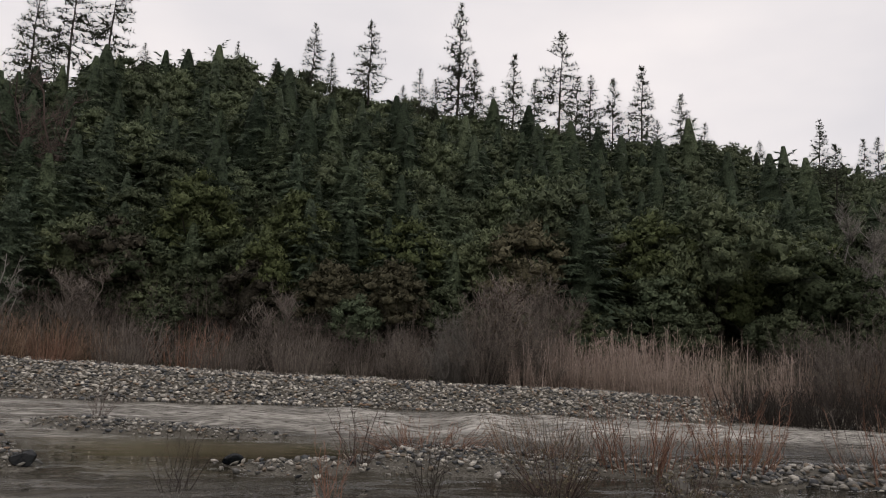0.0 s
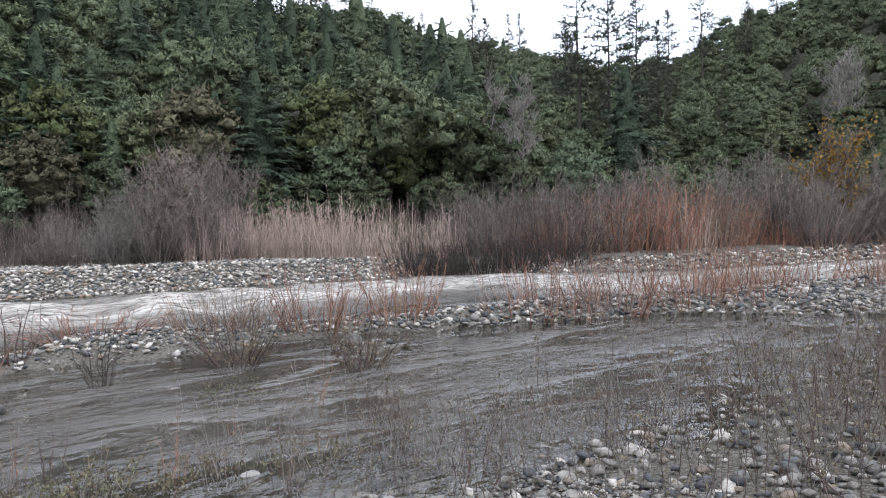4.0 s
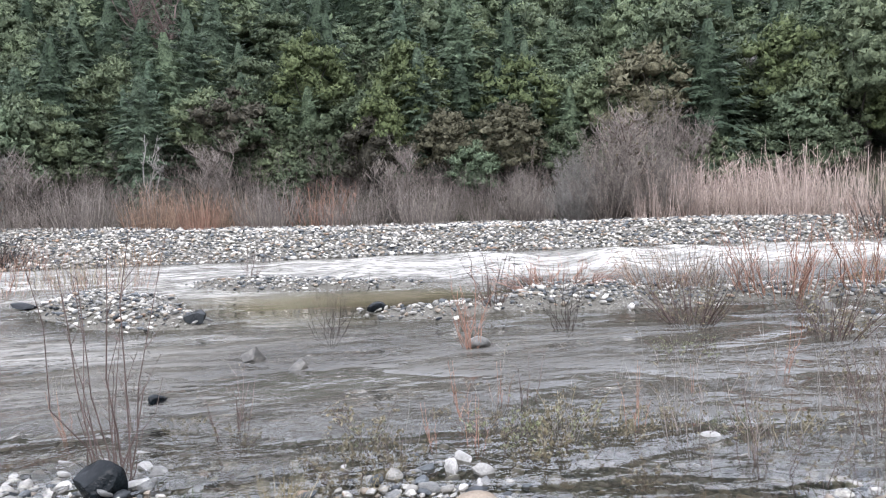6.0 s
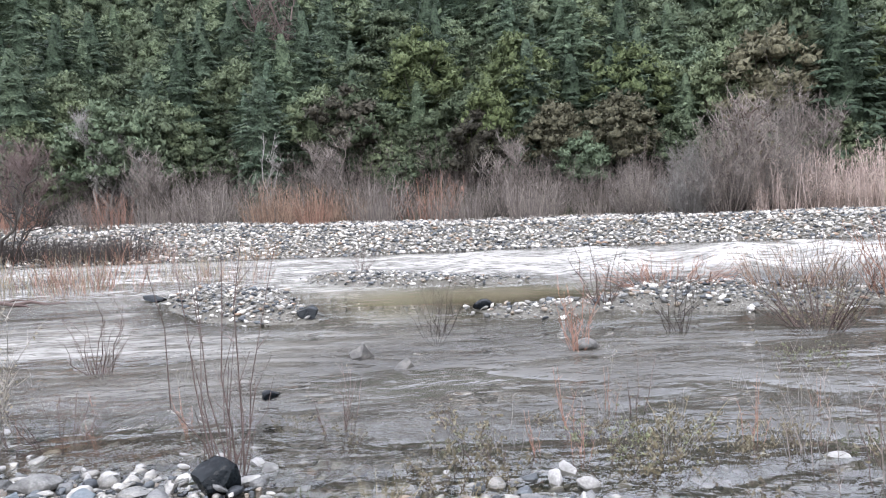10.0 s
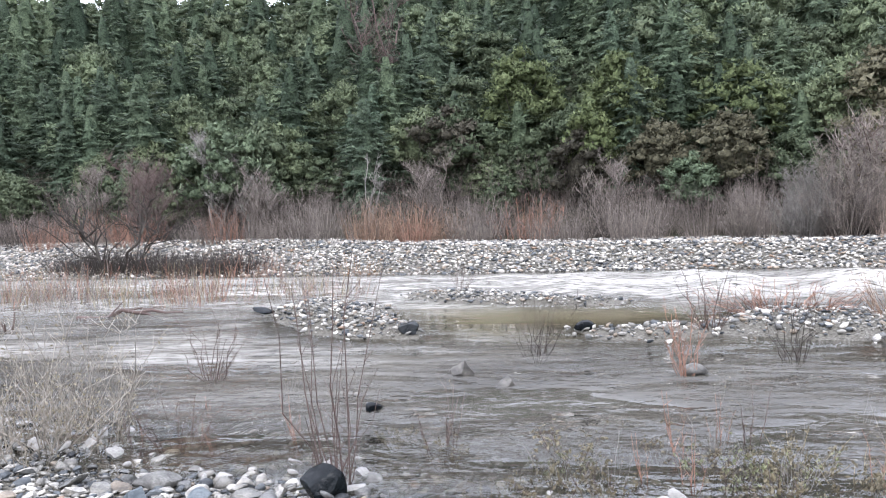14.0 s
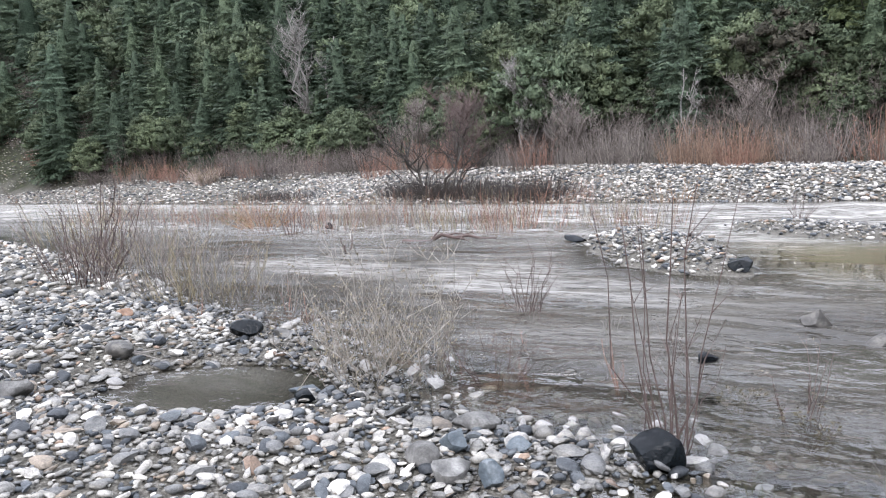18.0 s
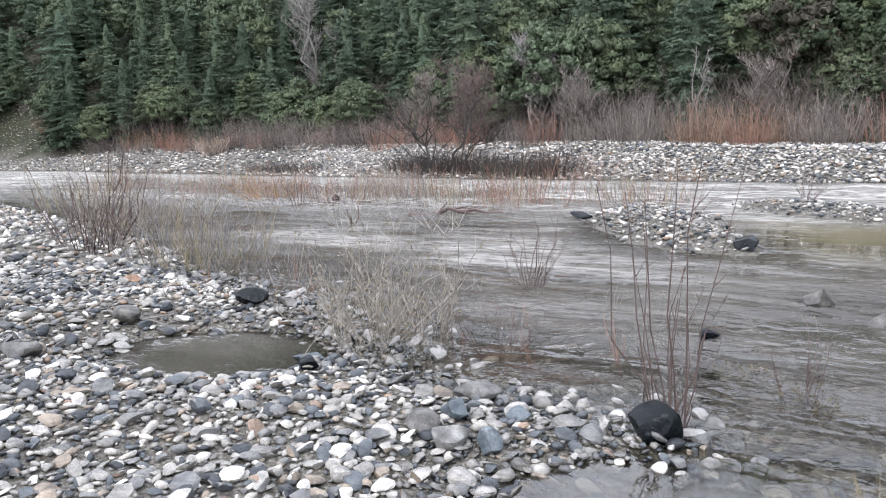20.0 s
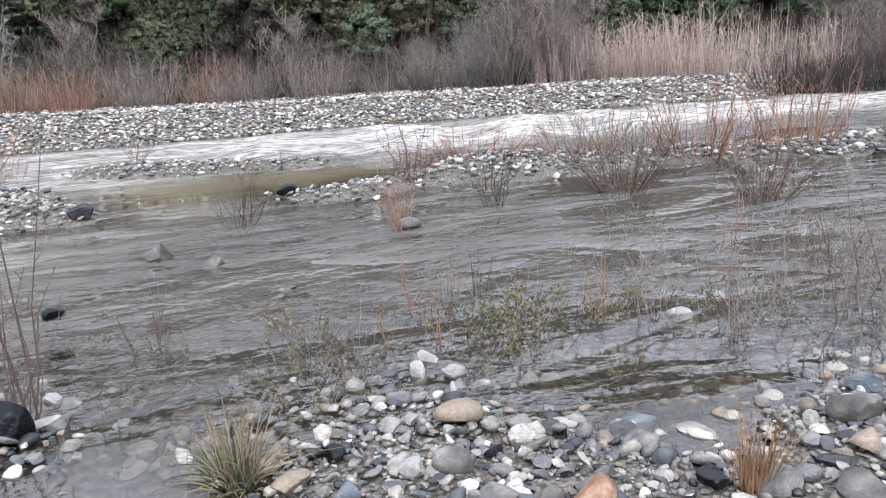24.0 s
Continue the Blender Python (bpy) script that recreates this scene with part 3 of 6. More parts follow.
def sprigs(at, along, size, width, rng, facing=None):
    """Single pointed sprigs, one slim triangle each: verts and triangles."""
    n = len(at)
    along = along / (np.linalg.norm(along, axis=1, keepdims=True) + 1e-9)
    side = np.cross(along, rng.normal(size=(n, 3)) if facing is None else facing)
    side /= np.linalg.norm(side, axis=1, keepdims=True) + 1e-9
    ln = np.asarray(size).reshape(-1, 1) * np.ones((n, 1))
    w = ln * width * rng.uniform(0.7, 1.3, (n, 1)) * 0.5
    v = np.stack([at - side * w, at + side * w, at + along * ln], 1).reshape(-1, 3)
    return v, np.arange(n * 3).reshape(-1, 3)


def fir_meshes(seed, tall, wide, boughs, fingers, needles, leaf=0.5):
    """A fir: trunk, a close inner cone, and boughs at all heights with drooping side sprays."""
    rng = np.random.RandomState(seed)
    n = boughs
    u = np.sort(0.06 + 0.93 * (1 - np.sqrt(1 - 0.985 * (np.arange(n) + rng.rand(n)) / n)))
    z = u * tall
    a = np.arange(n) * 2.39996 + rng.normal(size=n) * 0.45
    lop = 1 + 0.16 * np.sin(a + rng.uniform(0, 6.28)) + 0.16 * np.sin(u * 40 + a * 0.5)
    ln = (wide * (1 - u) ** 0.74 * np.minimum(1, 0.7 + u * 2.0) + 0.10) * rng.uniform(0.72, 1.15, n) * lop
    rise = np.interp(u, [0, 0.35, 0.75, 1], [-0.18, 0.10, 0.38, 1.2]) + rng.normal(size=n) * 0.16
    d = np.stack([np.cos(a), np.sin(a), rise], 1)
    side = np.stack([-np.sin(a), np.cos(a), 0 * a], 1)
    root = np.stack([0 * z, 0 * z, z], 1)
    m = n * fingers
    k, s = np.repeat(np.arange(n), fingers), np.tile(np.linspace(0.30, 1.0, fingers), n) + rng.normal(size=m) * 0.05
    sg = np.where(np.arange(m) % 2 == 0, -1.0, 1.0)
    droop = ln[k] * 0.16 * s**2
    at = root[k] + d[k] * (ln[k] * s)[:, None] + side[k] * (sg * ln[k] * 0.10 * rng.rand(m))[:, None]
    at[:, 2] -= droop
    along = d[k] * 0.55 + side[k] * (sg * rng.uniform(0.15, 0.9, m))[:, None] + np.array([0, 0, -0.42]) + rng.normal(size=(m, 3)) * 0.18
    out = np.stack([np.cos(a), np.sin(a), 0 * a + 0.75], 1)
    size = leaf * rng.uniform(0.65, 1.2, m) * np.interp(u[k], [0, 0.7, 1], [1.1, 0.9, 0.55])
    lv, lf = sprigs(at, along, size, 0.46, rng, out[k])
    ln_v = np.repeat(out[k] + rng.normal(size=(m, 3)) * 0.30, 3, 0)
    rings, sides = 7, 9
    cu = np.linspace(0.10, 0.95, rings)
    ca = np.arange(sides) * 2 * np.pi / sides
    cr = 0.55 * wide * (1 - cu) ** 0.8 + 0.04
    core = np.stack([np.cos(ca)[None] * cr[:, None] * rng.uniform(0.7, 1.2, (rings, sides)), np.sin(ca)[None] * cr[:, None] * rng.uniform(0.7, 1.2, (rings, sides)), (cu * tall)[:, None] + 0 * ca[None]], 2).reshape(-1, 3)
    i, j = np.meshgrid(np.arange(rings - 1), np.arange(sides), indexing="ij")
    p, q = (i * sides + j).ravel(), (i * sides + (j + 1) % sides).ravel()
    cf = np.concatenate([np.stack([p, q, q + sides], 1), np.stack([p, q + sides, p + sides], 1)])
    cn = np.stack([np.cos(ca)[None] + 0 * cr[:, None], np.sin(ca)[None] + 0 * cr[:, None], 0.1 + 0 * cr[:, None] + 0 * ca[None]], 2).reshape(-1, 3)
    cv, cf = joined((core, cf), (lv, lf))
    crown = shaded("crown", cv, cf, np.concatenate([cn, ln_v]), needles)
    trunk = quick_mesh("trunk", *tubes(bent(rng, np.array([[0, 0, -0.6]]), np.array([[0.0, 0.0, tall * 0.97]]), 6, 0.003), taper([tall * 0.014], 6, 0.1), 6), M_BARK, True)
    return trunk, crown


def pine_meshes(seed, tall, wide, bare, needles, leaf=0.5, thin=0.30):
    """An open pine: long trunk, nearly level branches in uneven whorls, needle tufts along them."""
    rng = np.random.RandomState(seed)
    zs, z = [], tall * bare
    while z < tall * 0.985:
        zs.append(z)
        z += tall * 0.021 * rng.uniform(0.7, 1.4)
    st, en, pts, ways, sizes = [], [], [], [], []
    lean = rng.normal(size=2) * 0.012 * tall
    for z in zs:
        u = (z / tall - bare) / (1 - bare)
        reach = wide * (0.40 + 0.60 * np.sin(np.pi * min(1, u * 0.8 + 0.2)) ** 0.8) * (1 - u**1.9)
        for _ in range(rng.randint(4, 7)):
            if rng.rand() < thin:
                continue
            a, ln = rng.uniform(0, 2 * np.pi), reach * rng.uniform(0.55, 1.12) + 0.15
            o = np.array([lean[0] * z / tall, lean[1] * z / tall, z])
            d = np.array([np.cos(a), np.sin(a), np.interp(u, [0, 0.5, 1], [-0.12, 0.06, 0.6]) + rng.normal() * 0.12])
            st.append(o)
            en.append(o + d * ln)
            for s in np.linspace(0.35, 1, max(2, int(ln / 0.38))):
                q = o + d * ln * s + rng.normal(size=3) * 0.08
                for _ in range(4):
                    pts.append(q)
                    ways.append(d * 0.5 + rng.normal(size=3) * 0.6 + np.array([0, 0, 0.28]))
                    sizes.append(leaf * rng.uniform(0.7, 1.3) * (1.0 - 0.25 * u))
    st, en, pts = np.array(st), np.array(en), np.array(pts)
    tv = tubes(bent(rng, np.array([[0, 0, -0.6]]), np.array([[lean[0], lean[1], tall]]), 7, 0.004), taper([tall * 0.012], 7, 0.1), 6)
    bv = tubes(bent(rng, st, en, 2, 0.0), taper(np.full(len(st), 0.045), 2, 0.3), 3)
    out = np.stack([pts[:, 0], pts[:, 1], 0.75 * np.hypot(pts[:, 0], pts[:, 1]) + 0.15], 1)
    pv, pf = sprigs(pts, np.array(ways), np.array(sizes), 0.25, rng)
    crown = shaded("crown", pv, pf, np.repeat(out / (np.linalg.norm(out, axis=1, keepdims=True) + 1e-9) + rng.normal(size=out.shape) * 0.3, 3, 0), needles)
    return quick_mesh("trunk", *joined(tv, bv), M_BARK, True), crown


def lump_ball(level):
    bm = bmesh.new()
    bmesh.ops.create_icosphere(bm, subdivisions=level, radius=1.0)
    v, f = np.array([p.co[:] for p in bm.verts]), np.array([[p.index for p in q.verts] for q in bm.faces])
    bm.free()
    return v, f


def broadleaf_meshes(seed, tall, wide, heads_n, each, foliage, leaf=0.24, bare=0.08):
    """Trunk with limbs; a domed crown of close rounded leaf heads, each thick with small leaf sprays."""
    rng = np.random.RandomState(seed)
    bv, bf = lump_ball(1)
    g = (np.arange(heads_n) + 0.5) / heads_n
    a = np.arange(heads_n) * 2.39996 + rng.normal(size=heads_n) * 0.3
    up = 1 - 1.3 * g + rng.normal(size=heads_n) * 0.10
    ring = np.sqrt(np.clip(1 - np.clip(up, -0.35, 1) ** 2, 0.02, 1)) * rng.uniform(0.62, 1.06, heads_n)
    lop = 1 + 0.22 * np.sin(2 * a + seed) + 0.15 * np.sin(a + seed * 2.0)
    mid_z, half = tall * (0.46 + bare * 0.5), tall * (0.44 - bare * 0.5)
    heads = np.stack([np.cos(a) * ring * wide * 0.85 * lop, np.sin(a) * ring * wide * 0.85 * lop, mid_z + up * half * rng.uniform(0.78, 1.06, heads_n)], 1)
    radii = wide * rng.uniform(0.13, 0.27, heads_n) * np.sqrt(60.0 / heads_n)
    middle = np.array([0, 0, mid_z - 0.1 * tall])
    core = bv * np.array([wide * 0.5, wide * 0.5, half * 0.6]) + np.array([0, 0, mid_z])
    squash = np.array([1.08, 1.08, 0.82])
    vs, fs, ns = [core], [bf], [bv]
    for i in range(heads_n):
        vs.append(heads[i] + bv * (1 + rng.uniform(-0.2, 0.2, (len(bv), 1))) * squash * radii[i] * 0.58)
        fs.append(bf + (i + 1) * len(bv))
        ns.append(bv + np.array([0, 0, 0.2]))
    count = heads_n * each
    pick = np.repeat(np.arange(heads_n), each)
    nrm = rng.normal(size=(count, 3))
    nrm[:, 2] = np.abs(nrm[:, 2] + 0.45) - 0.25
    nrm /= np.linalg.norm(nrm, axis=1, keepdims=True)
    at = heads[pick] + nrm * (radii[pick, None] * rng.uniform(0.5, 1.12, (count, 1))) * squash
    turn = np.cross(nrm, rng.normal(size=(count, 3)))
    turn /= np.linalg.norm(turn, axis=1, keepdims=True) + 1e-9
    along = turn * 0.75 + nrm * rng.uniform(0.15, 0.8, (count, 1)) + np.array([0, 0, 0.1])
    pv, pf = sprigs(at, along, leaf * rng.uniform(0.6, 1.3, count), 0.72, rng, nrm)
    whole = at - middle
    pn = 0.85 * nrm + 0.4 * whole / (np.linalg.norm(whole, axis=1, keepdims=True) + 1e-9) + rng.normal(size=nrm.shape) * 0.25
    cv, cf = joined((np.concatenate(vs), np.concatenate(fs)), (pv, pf))
    crown = shaded("crown", cv, cf, np.concatenate([np.concatenate(ns), np.repeat(pn, 3, 0)]), foliage)
    tv = tubes(bent(rng, np.array([[0, 0, -0.6]]), np.array([[0.1, 0.05, tall * 0.45]]), 5, 0.03), taper([tall * 0.022], 5, 0.6), 6)
    some = heads[rng.permutation(heads_n)[: min(9, heads_n)]]
    lo = np.repeat(np.array([[0.05, 0.02, tall * bare]]), len(some), 0) + np.array([0, 0, 1.0]) * rng.uniform(0, tall * 0.28, (len(some), 1))
    lv = tubes(bent(rng, lo, some, 4, 0.05), taper(np.full(len(some), tall * 0.008), 4, 0.3), 4)
    return quick_mesh("trunk", *joined(tv, lv), M_BARK, True), crown


def bare_meshes(seed, tall, wide, twigs, bark, stems=4, stout=1.0):
    """A leafless tree or tall shrub: limbs, branches and fine twigs. Returns wood and twig meshes."""
    rng = np.random.RandomState(seed)
    a = rng.uniform(0, 2 * np.pi, stems)
    foot = np.stack([np.cos(a) * 0.15, np.sin(a) * 0.15, 0 * a - 0.2], 1)
    tip = np.stack([np.cos(a) * wide * 0.4, np.sin(a) * wide * 0.4, tall * rng.uniform(0.7, 0.95, stems)], 1)
    limbs = bent(rng, foot, tip, 7, 0.04)
    out = [tubes(limbs, taper(np.full(stems, tall * 0.012 * stout), 7, 0.25), 5)]
    nb = stems * 12
    which, seg = rng.randint(0, stems, nb), rng.uniform(1.2, 5.9, nb)
    i, fr = seg.astype(int), (seg % 1)[:, None]
    bs = limbs[which, i] * (1 - fr) + limbs[which, i + 1] * fr
    a2 = rng.uniform(0, 2 * np.pi, nb)
    ln = wide * 0.55 * (1.15 - seg / 8) * rng.uniform(0.6, 1.2, nb)
    be = bs + np.stack([np.cos(a2) * ln, np.sin(a2) * ln, ln * rng.uniform(0.4, 1.3, nb)], 1)
    branches = bent(rng, bs, be, 5, 0.06)
    out.append(tubes(branches, taper(np.full(nb, tall * 0.0042 * stout), 5, 0.3), 4))
    wood = quick_mesh("trunk", *joined(*out), bark, True)
    w, sg = rng.randint(0, nb, twigs), rng.uniform(0.4, 3.99, twigs)
    i, fr = sg.astype(int), (sg % 1)[:, None]
    ts = branches[w, i] * (1 - fr) + branches[w, i + 1] * fr
    a3 = rng.uniform(0, 2 * np.pi, twigs)
    tl = wide * rng.uniform(0.12, 0.34, twigs)
    te = ts + np.stack([np.cos(a3) * tl * 0.6, np.sin(a3) * tl * 0.6, tl * rng.uniform(0.3, 1.2, twigs)], 1)
    return wood, spikes(ts, te, 0.014)


def tree(name, meshes, at, scale, turn, label, category, group):
    base = new(name)
    base.matrix_basis = Matrix.LocRotScale(at, Euler((0, 0, turn)), (scale[0], scale[0], scale[1]))
    for nm, me in zip(("trunk", "crown", "twigs"), meshes):
        if me:
            part(nm, me, base)
    return tagged(base, label, category, group)


FIRS = [fir_meshes(11 + i, 10.0, 3.0 + 0.4 * (i % 3), 210, 16, M_FIR, 0.52) for i in range(5)]
FAR_FIRS = [fir_meshes(21 + i, 10.0, 3.1 + 0.4 * i, 105, 10, M_FIR, 0.72) for i in range(3)]
PINES = [pine_meshes(31 + i, 20.0, 3.0 + 0.3 * (i % 4), (0.24, 0.36, 0.44, 0.30)[i % 4], M_PINE, 0.60, (0.12, 0.18, 0.32, 0.22)[i % 4]) for i in range(6)]
OAKS = [broadleaf_meshes(51 + i, 7.0, 2.5 + 0.3 * (i % 3), 60, 56, M_OAK, 0.27) for i in range(5)]
FAR_OAKS = [broadleaf_meshes(57 + i, 7.0, 2.8, 28, 30, M_OAK, 0.40) for i in range(3)]
MADRONES = [broadleaf_meshes(61 + i, 7.5, 2.6, 58, 56, M_MADRONE, 0.27) for i in range(2)]
BROWNS = [broadleaf_meshes(71 + i, 7.0, 2.7, 56, 52, (M_TANLEAF, M_DUSKLEAF)[i], 0.27) for i in range(2)]


def polar(az, r):
    return -np.sin(np.radians(az)) * r, np.cos(np.radians(az)) * r


# tall pines that stand out against the sky: bearing, height of the tip in degrees, distance
RIDGE_PINES = [(13.8, 24.1, 112), (11.4, 25.9, 108), (9.0, 26.0, 108), (6.4, 21.6, 112), (-0.3, 22.8, 116), (-6.1, 24.9, 112), (-7.7, 22.9, 114), (-10.8, 25.5, 106), (-15.0, 22.3, 104), (-16.3, 21.6, 110), (-18.1, 27.2, 104),
               (-19.5, 23.2, 106), (-22.7, 23.6, 104), (-24.4, 21.8, 110), (-26.3, 25.3, 104), (-27.7, 22.0, 110), (-28.8, 22.0, 112), (-30.7, 21.7, 112), (-32.8, 22.5, 112), (-35.8, 20.3, 114), (-37.6, 18.1, 118), (-41.4, 16.6, 130)]
GAP_PINES = [(-45.3, 17.7, 118), (-46.3, 15.9, 80), (-48.0, 16.1, 150), (-48.9, 16.1, 150), (-53.7, 18.6, 57), (-55.9, 18.2, 58), (-52.5, 15.5, 76), (-57.9, 16.9, 80), (-59.4, 14.8, 72), (-60.1, 15.4, 92), (-62.4, 17.0, 108), (-65.5, 16.2, 120),
             (-67.4, 17.3, 165), (-72.9, 16.5, 170), (-74.5, 18.0, 170), (29.0, 17.5, 120), (27.5, 18.0, 120), (26.2, 17.2, 122), (23.9, 16.8, 118), (12.2, 21.5, 114), (-3.2, 22.0, 112), (-13.6, 21.0, 112), (-20.9, 21.2, 112), (-34.0, 18.6, 118)]
rng = np.random.RandomState(3)
for i, (az, top, r) in enumerate(RIDGE_PINES + GAP_PINES):
    x, y = polar(az, r)
    z = float(land(x, y))
    tall = 1.75 + r * math.tan(radians(top)) - z
    k = tall / 20.0
    tree("pine_tree", PINES[i % 6], (x, y, z), (k * rng.uniform(0.85, 1.1), k), rng.uniform(0, 6), "tall sparse dark green pine standing out on the hill", "pine tree", "pines on the hill")

# the closed wood on the slopes, dense scatter by bearing and distance
spots = []
r = 40.0
while r < 235:
    step = 3.1 + (r - 40) * 0.027
    for az in np.arange(-96, 100, math.degrees(step / r)):
        a, rr = az + rng.uniform(-0.45, 0.45) * math.degrees(step / r), r + rng.uniform(-0.5, 0.5) * step * 0.9
        f, c = np.interp(a, AZ, FOOT), np.interp(a, AZ, CREST)
        if f + 1.5 < rr < c + 4:
            spots.append((a, rr, f, c))
    r += step * 0.9
rng.shuffle(spots)
spots.sort(key=lambda s: s[1] - s[2])
wood_firs = wood_oaks = 0
rest = []
for a, rr, f, c in spots:
    x, y = polar(a, rr)
    z = float(land(x, y))
    u = (rr - f) / (c - f)
    z -= 1.3 if u > 0.86 else 0.0
    dark = float(np.interp(a, [-96, -62, -50, -42, -32, -22, 0, 20, 32, 76], [0.0, 0.0, 0.07, 0.18, 0.34, 0.40, 0.34, 0.34, 0.60, 0.8]))
    dark += 0.7 * min(1.0, dark * 2) * float(vnoise(x, y, 0.06, 2))
    dark *= 0.45 if u > 0.75 and a > -30 else 1.0
    scrub = float(np.interp(a, [-96, -66, -56, -50], [0.62, 0.66, 0.8, 1.0]))
    q = rng.rand()
    if q < dark and (a > -30 or rr > f + 7):
        mesh, k, nm, lab = FIRS[rng.randint(5)], rng.uniform(0.5, 0.95) * (0.75 if u > 0.85 else 1.0), "fir_tree", "soft grey-green fir in the hillside wood"
    elif q < dark + 0.10 and u < 0.2 and -45 < a < 25:
        mesh, k, nm, lab = MADRONES[rng.randint(2)], rng.uniform(0.5, 0.8), "madrone_tree", "yellow-green broadleaf tree at the foot of the wood"
    else:
        mesh, k, nm, lab = OAKS[rng.randint(5)], rng.uniform(0.5, 0.92) * scrub, "oak_tree", "olive green evergreen oak with a rounded crown"
    k *= 1 + max(0.0, rr - 65) / 150
    kind_i = 0 if nm == "fir_tree" else 1
    if (kind_i == 0 and wood_firs >= 150) or (kind_i == 1 and wood_oaks >= 190):
        mesh = FAR_FIRS[rng.randint(3)] if kind_i == 0 else FAR_OAKS[rng.randint(3)]
        rest.append((mesh, (x, y, z - 0.2), k * 1.08, rng.uniform(0, 6.28)))
        continue
    wood_firs, wood_oaks = wood_firs + (kind_i == 0), wood_oaks + (kind_i == 1)
    tree(nm, mesh, (x, y, z - 0.2), (k * rng.uniform(0.9, 1.15), k), rng.uniform(0, 6.28), lab, nm.replace("_", " "), "trees of the hillside wood")

# low bushy growth along the foot of the wood
for _ in range(44):
    az = rng.uniform(-50, 45)
    x, y = polar(az, np.interp(az, AZ, FOOT) + rng.uniform(0.5, 5))
    k = rng.uniform(0.38, 0.6)
    tree("oak_bush", OAKS[rng.randint(5)], (x, y, float(land(x, y)) - 0.5), (k * 1.15, k), rng.uniform(0, 6.28), "low bushy evergreen oak at the edge of the wood", "oak tree", "bushes at the edge of the wood")
slope_rng = np.random.RandomState(505)
for _ in range(46):
    az = slope_rng.uniform(-76, -50)
    x, y = polar(az, np.interp(az, AZ, FOOT) + slope_rng.uniform(1.0, 22))
    k = slope_rng.uniform(0.34, 0.55)
    tree("oak_bush", OAKS[slope_rng.randint(5)], (x, y, float(land(x, y)) - 0.5), (k * 1.2, k), slope_rng.uniform(0, 6.28), "low rounded evergreen oak bush on the steep hillside", "oak tree", "bushes on the hillside")
for _ in range(16):
    az = slope_rng.uniform(38, 58)
    x, y = polar(az, np.interp(az, AZ, FOOT) + slope_rng.uniform(0.5, 7))
    k = slope_rng.uniform(0.5, 0.8)
    tree("oak_bush", OAKS[slope_rng.randint(5)], (x, y, float(land(x, y)) - 0.5), (k * 1.2, k), slope_rng.uniform(0, 6.28), "low bushy evergreen oak at the edge of the wood", "oak tree", "bushes at the edge of the wood")

def strewn(name, me, places, label, category):
    """Copies of one mesh at (place, scale, turn), joined into one object."""
    nv, nf, k = len(me.vertices), len(me.polygons), len(me.polygons[0].vertices)
    v0, f0, n0 = np.empty(nv * 3, np.float32), np.empty(nf * k, np.int32), np.empty(nf * k * 3, np.float32)
    me.vertices.foreach_get("co", v0)
    me.polygons.foreach_get("vertices", f0)
    me.corner_normals.foreach_get("vector", n0)
    v0, f0 = v0.reshape(-1, 3), f0.reshape(-1, k)
    vn = np.zeros((nv, 3), np.float32)
    vn[f0.ravel()] = n0.reshape(-1, 3)
    vs, fs, ns = [], [], []
    for i, (at, size, turn) in enumerate(places):
        c_, s_ = math.cos(turn), math.sin(turn)
        rot = np.array([[c_, s_, 0], [-s_, c_, 0], [0, 0, 1]], np.float32)
        vs.append(v0 @ rot * size + np.array(at, np.float32))
        ns.append(vn @ rot)
        fs.append(f0 + i * nv)
    tagged(new(name, shaded(name, np.concatenate(vs), np.concatenate(fs), np.concatenate(ns), me.materials[0])), label, category, kind="stuff")


# the farther woods, one mesh for each kind of crown
far = {}
for (trunk, crown), at, k, turn in rest:
    far.setdefault(crown.name, [crown, []])[1].append((at, k, turn))
for crown, places in far.values():
    strewn("far_woods", crown, places, "dense mixed evergreen woods high on the hillside", "woods")


# a small brown house half hidden on the ridge
def house(az, r, dz):
    hx, hy = polar(az, r)
    base = new("house")
    base.matrix_basis = Matrix.LocRotScale((hx, hy, float(land(hx, hy)) + dz), Euler((0, 0, radians(az + 14))), (1, 1, 1))

    def block(name, x0, x1, y0, y1, z0, z1, mat, ridge=0.0):
        v = np.array([(x, y, z) for z in (z0, z1) for y in (y0, y1) for x in (x0, x1)], float)
        if ridge:
            v[4:, 1] = (y0 + y1) / 2 + (v[4:, 1] - (y0 + y1) / 2) * ridge
        f = np.array([(0, 2, 3, 1), (4, 5, 7, 6), (0, 1, 5, 4), (2, 6, 7, 3), (0, 4, 6, 2), (1, 3, 7, 5)])
        return part(name, quick_mesh(name, v, f, mat), base)

    block("wall", -4.0, 4.0, -2.5, 2.5, -6.0, 2.5, M_SIDING)
    block("roof", -4.5, 4.5, -3.1, 3.1, 2.5, 4.0, M_ROOF, 0.04)
    for x in (-2.4, 0.2, 2.6):
        block("window", x - 0.5, x + 0.5, -2.56, -2.4, 0.8, 1.9, M_BARK)
    return tagged(base, "small brown wooden house half hidden on the wooded ridge", "house")


house(-47.4, 150, 3.2)


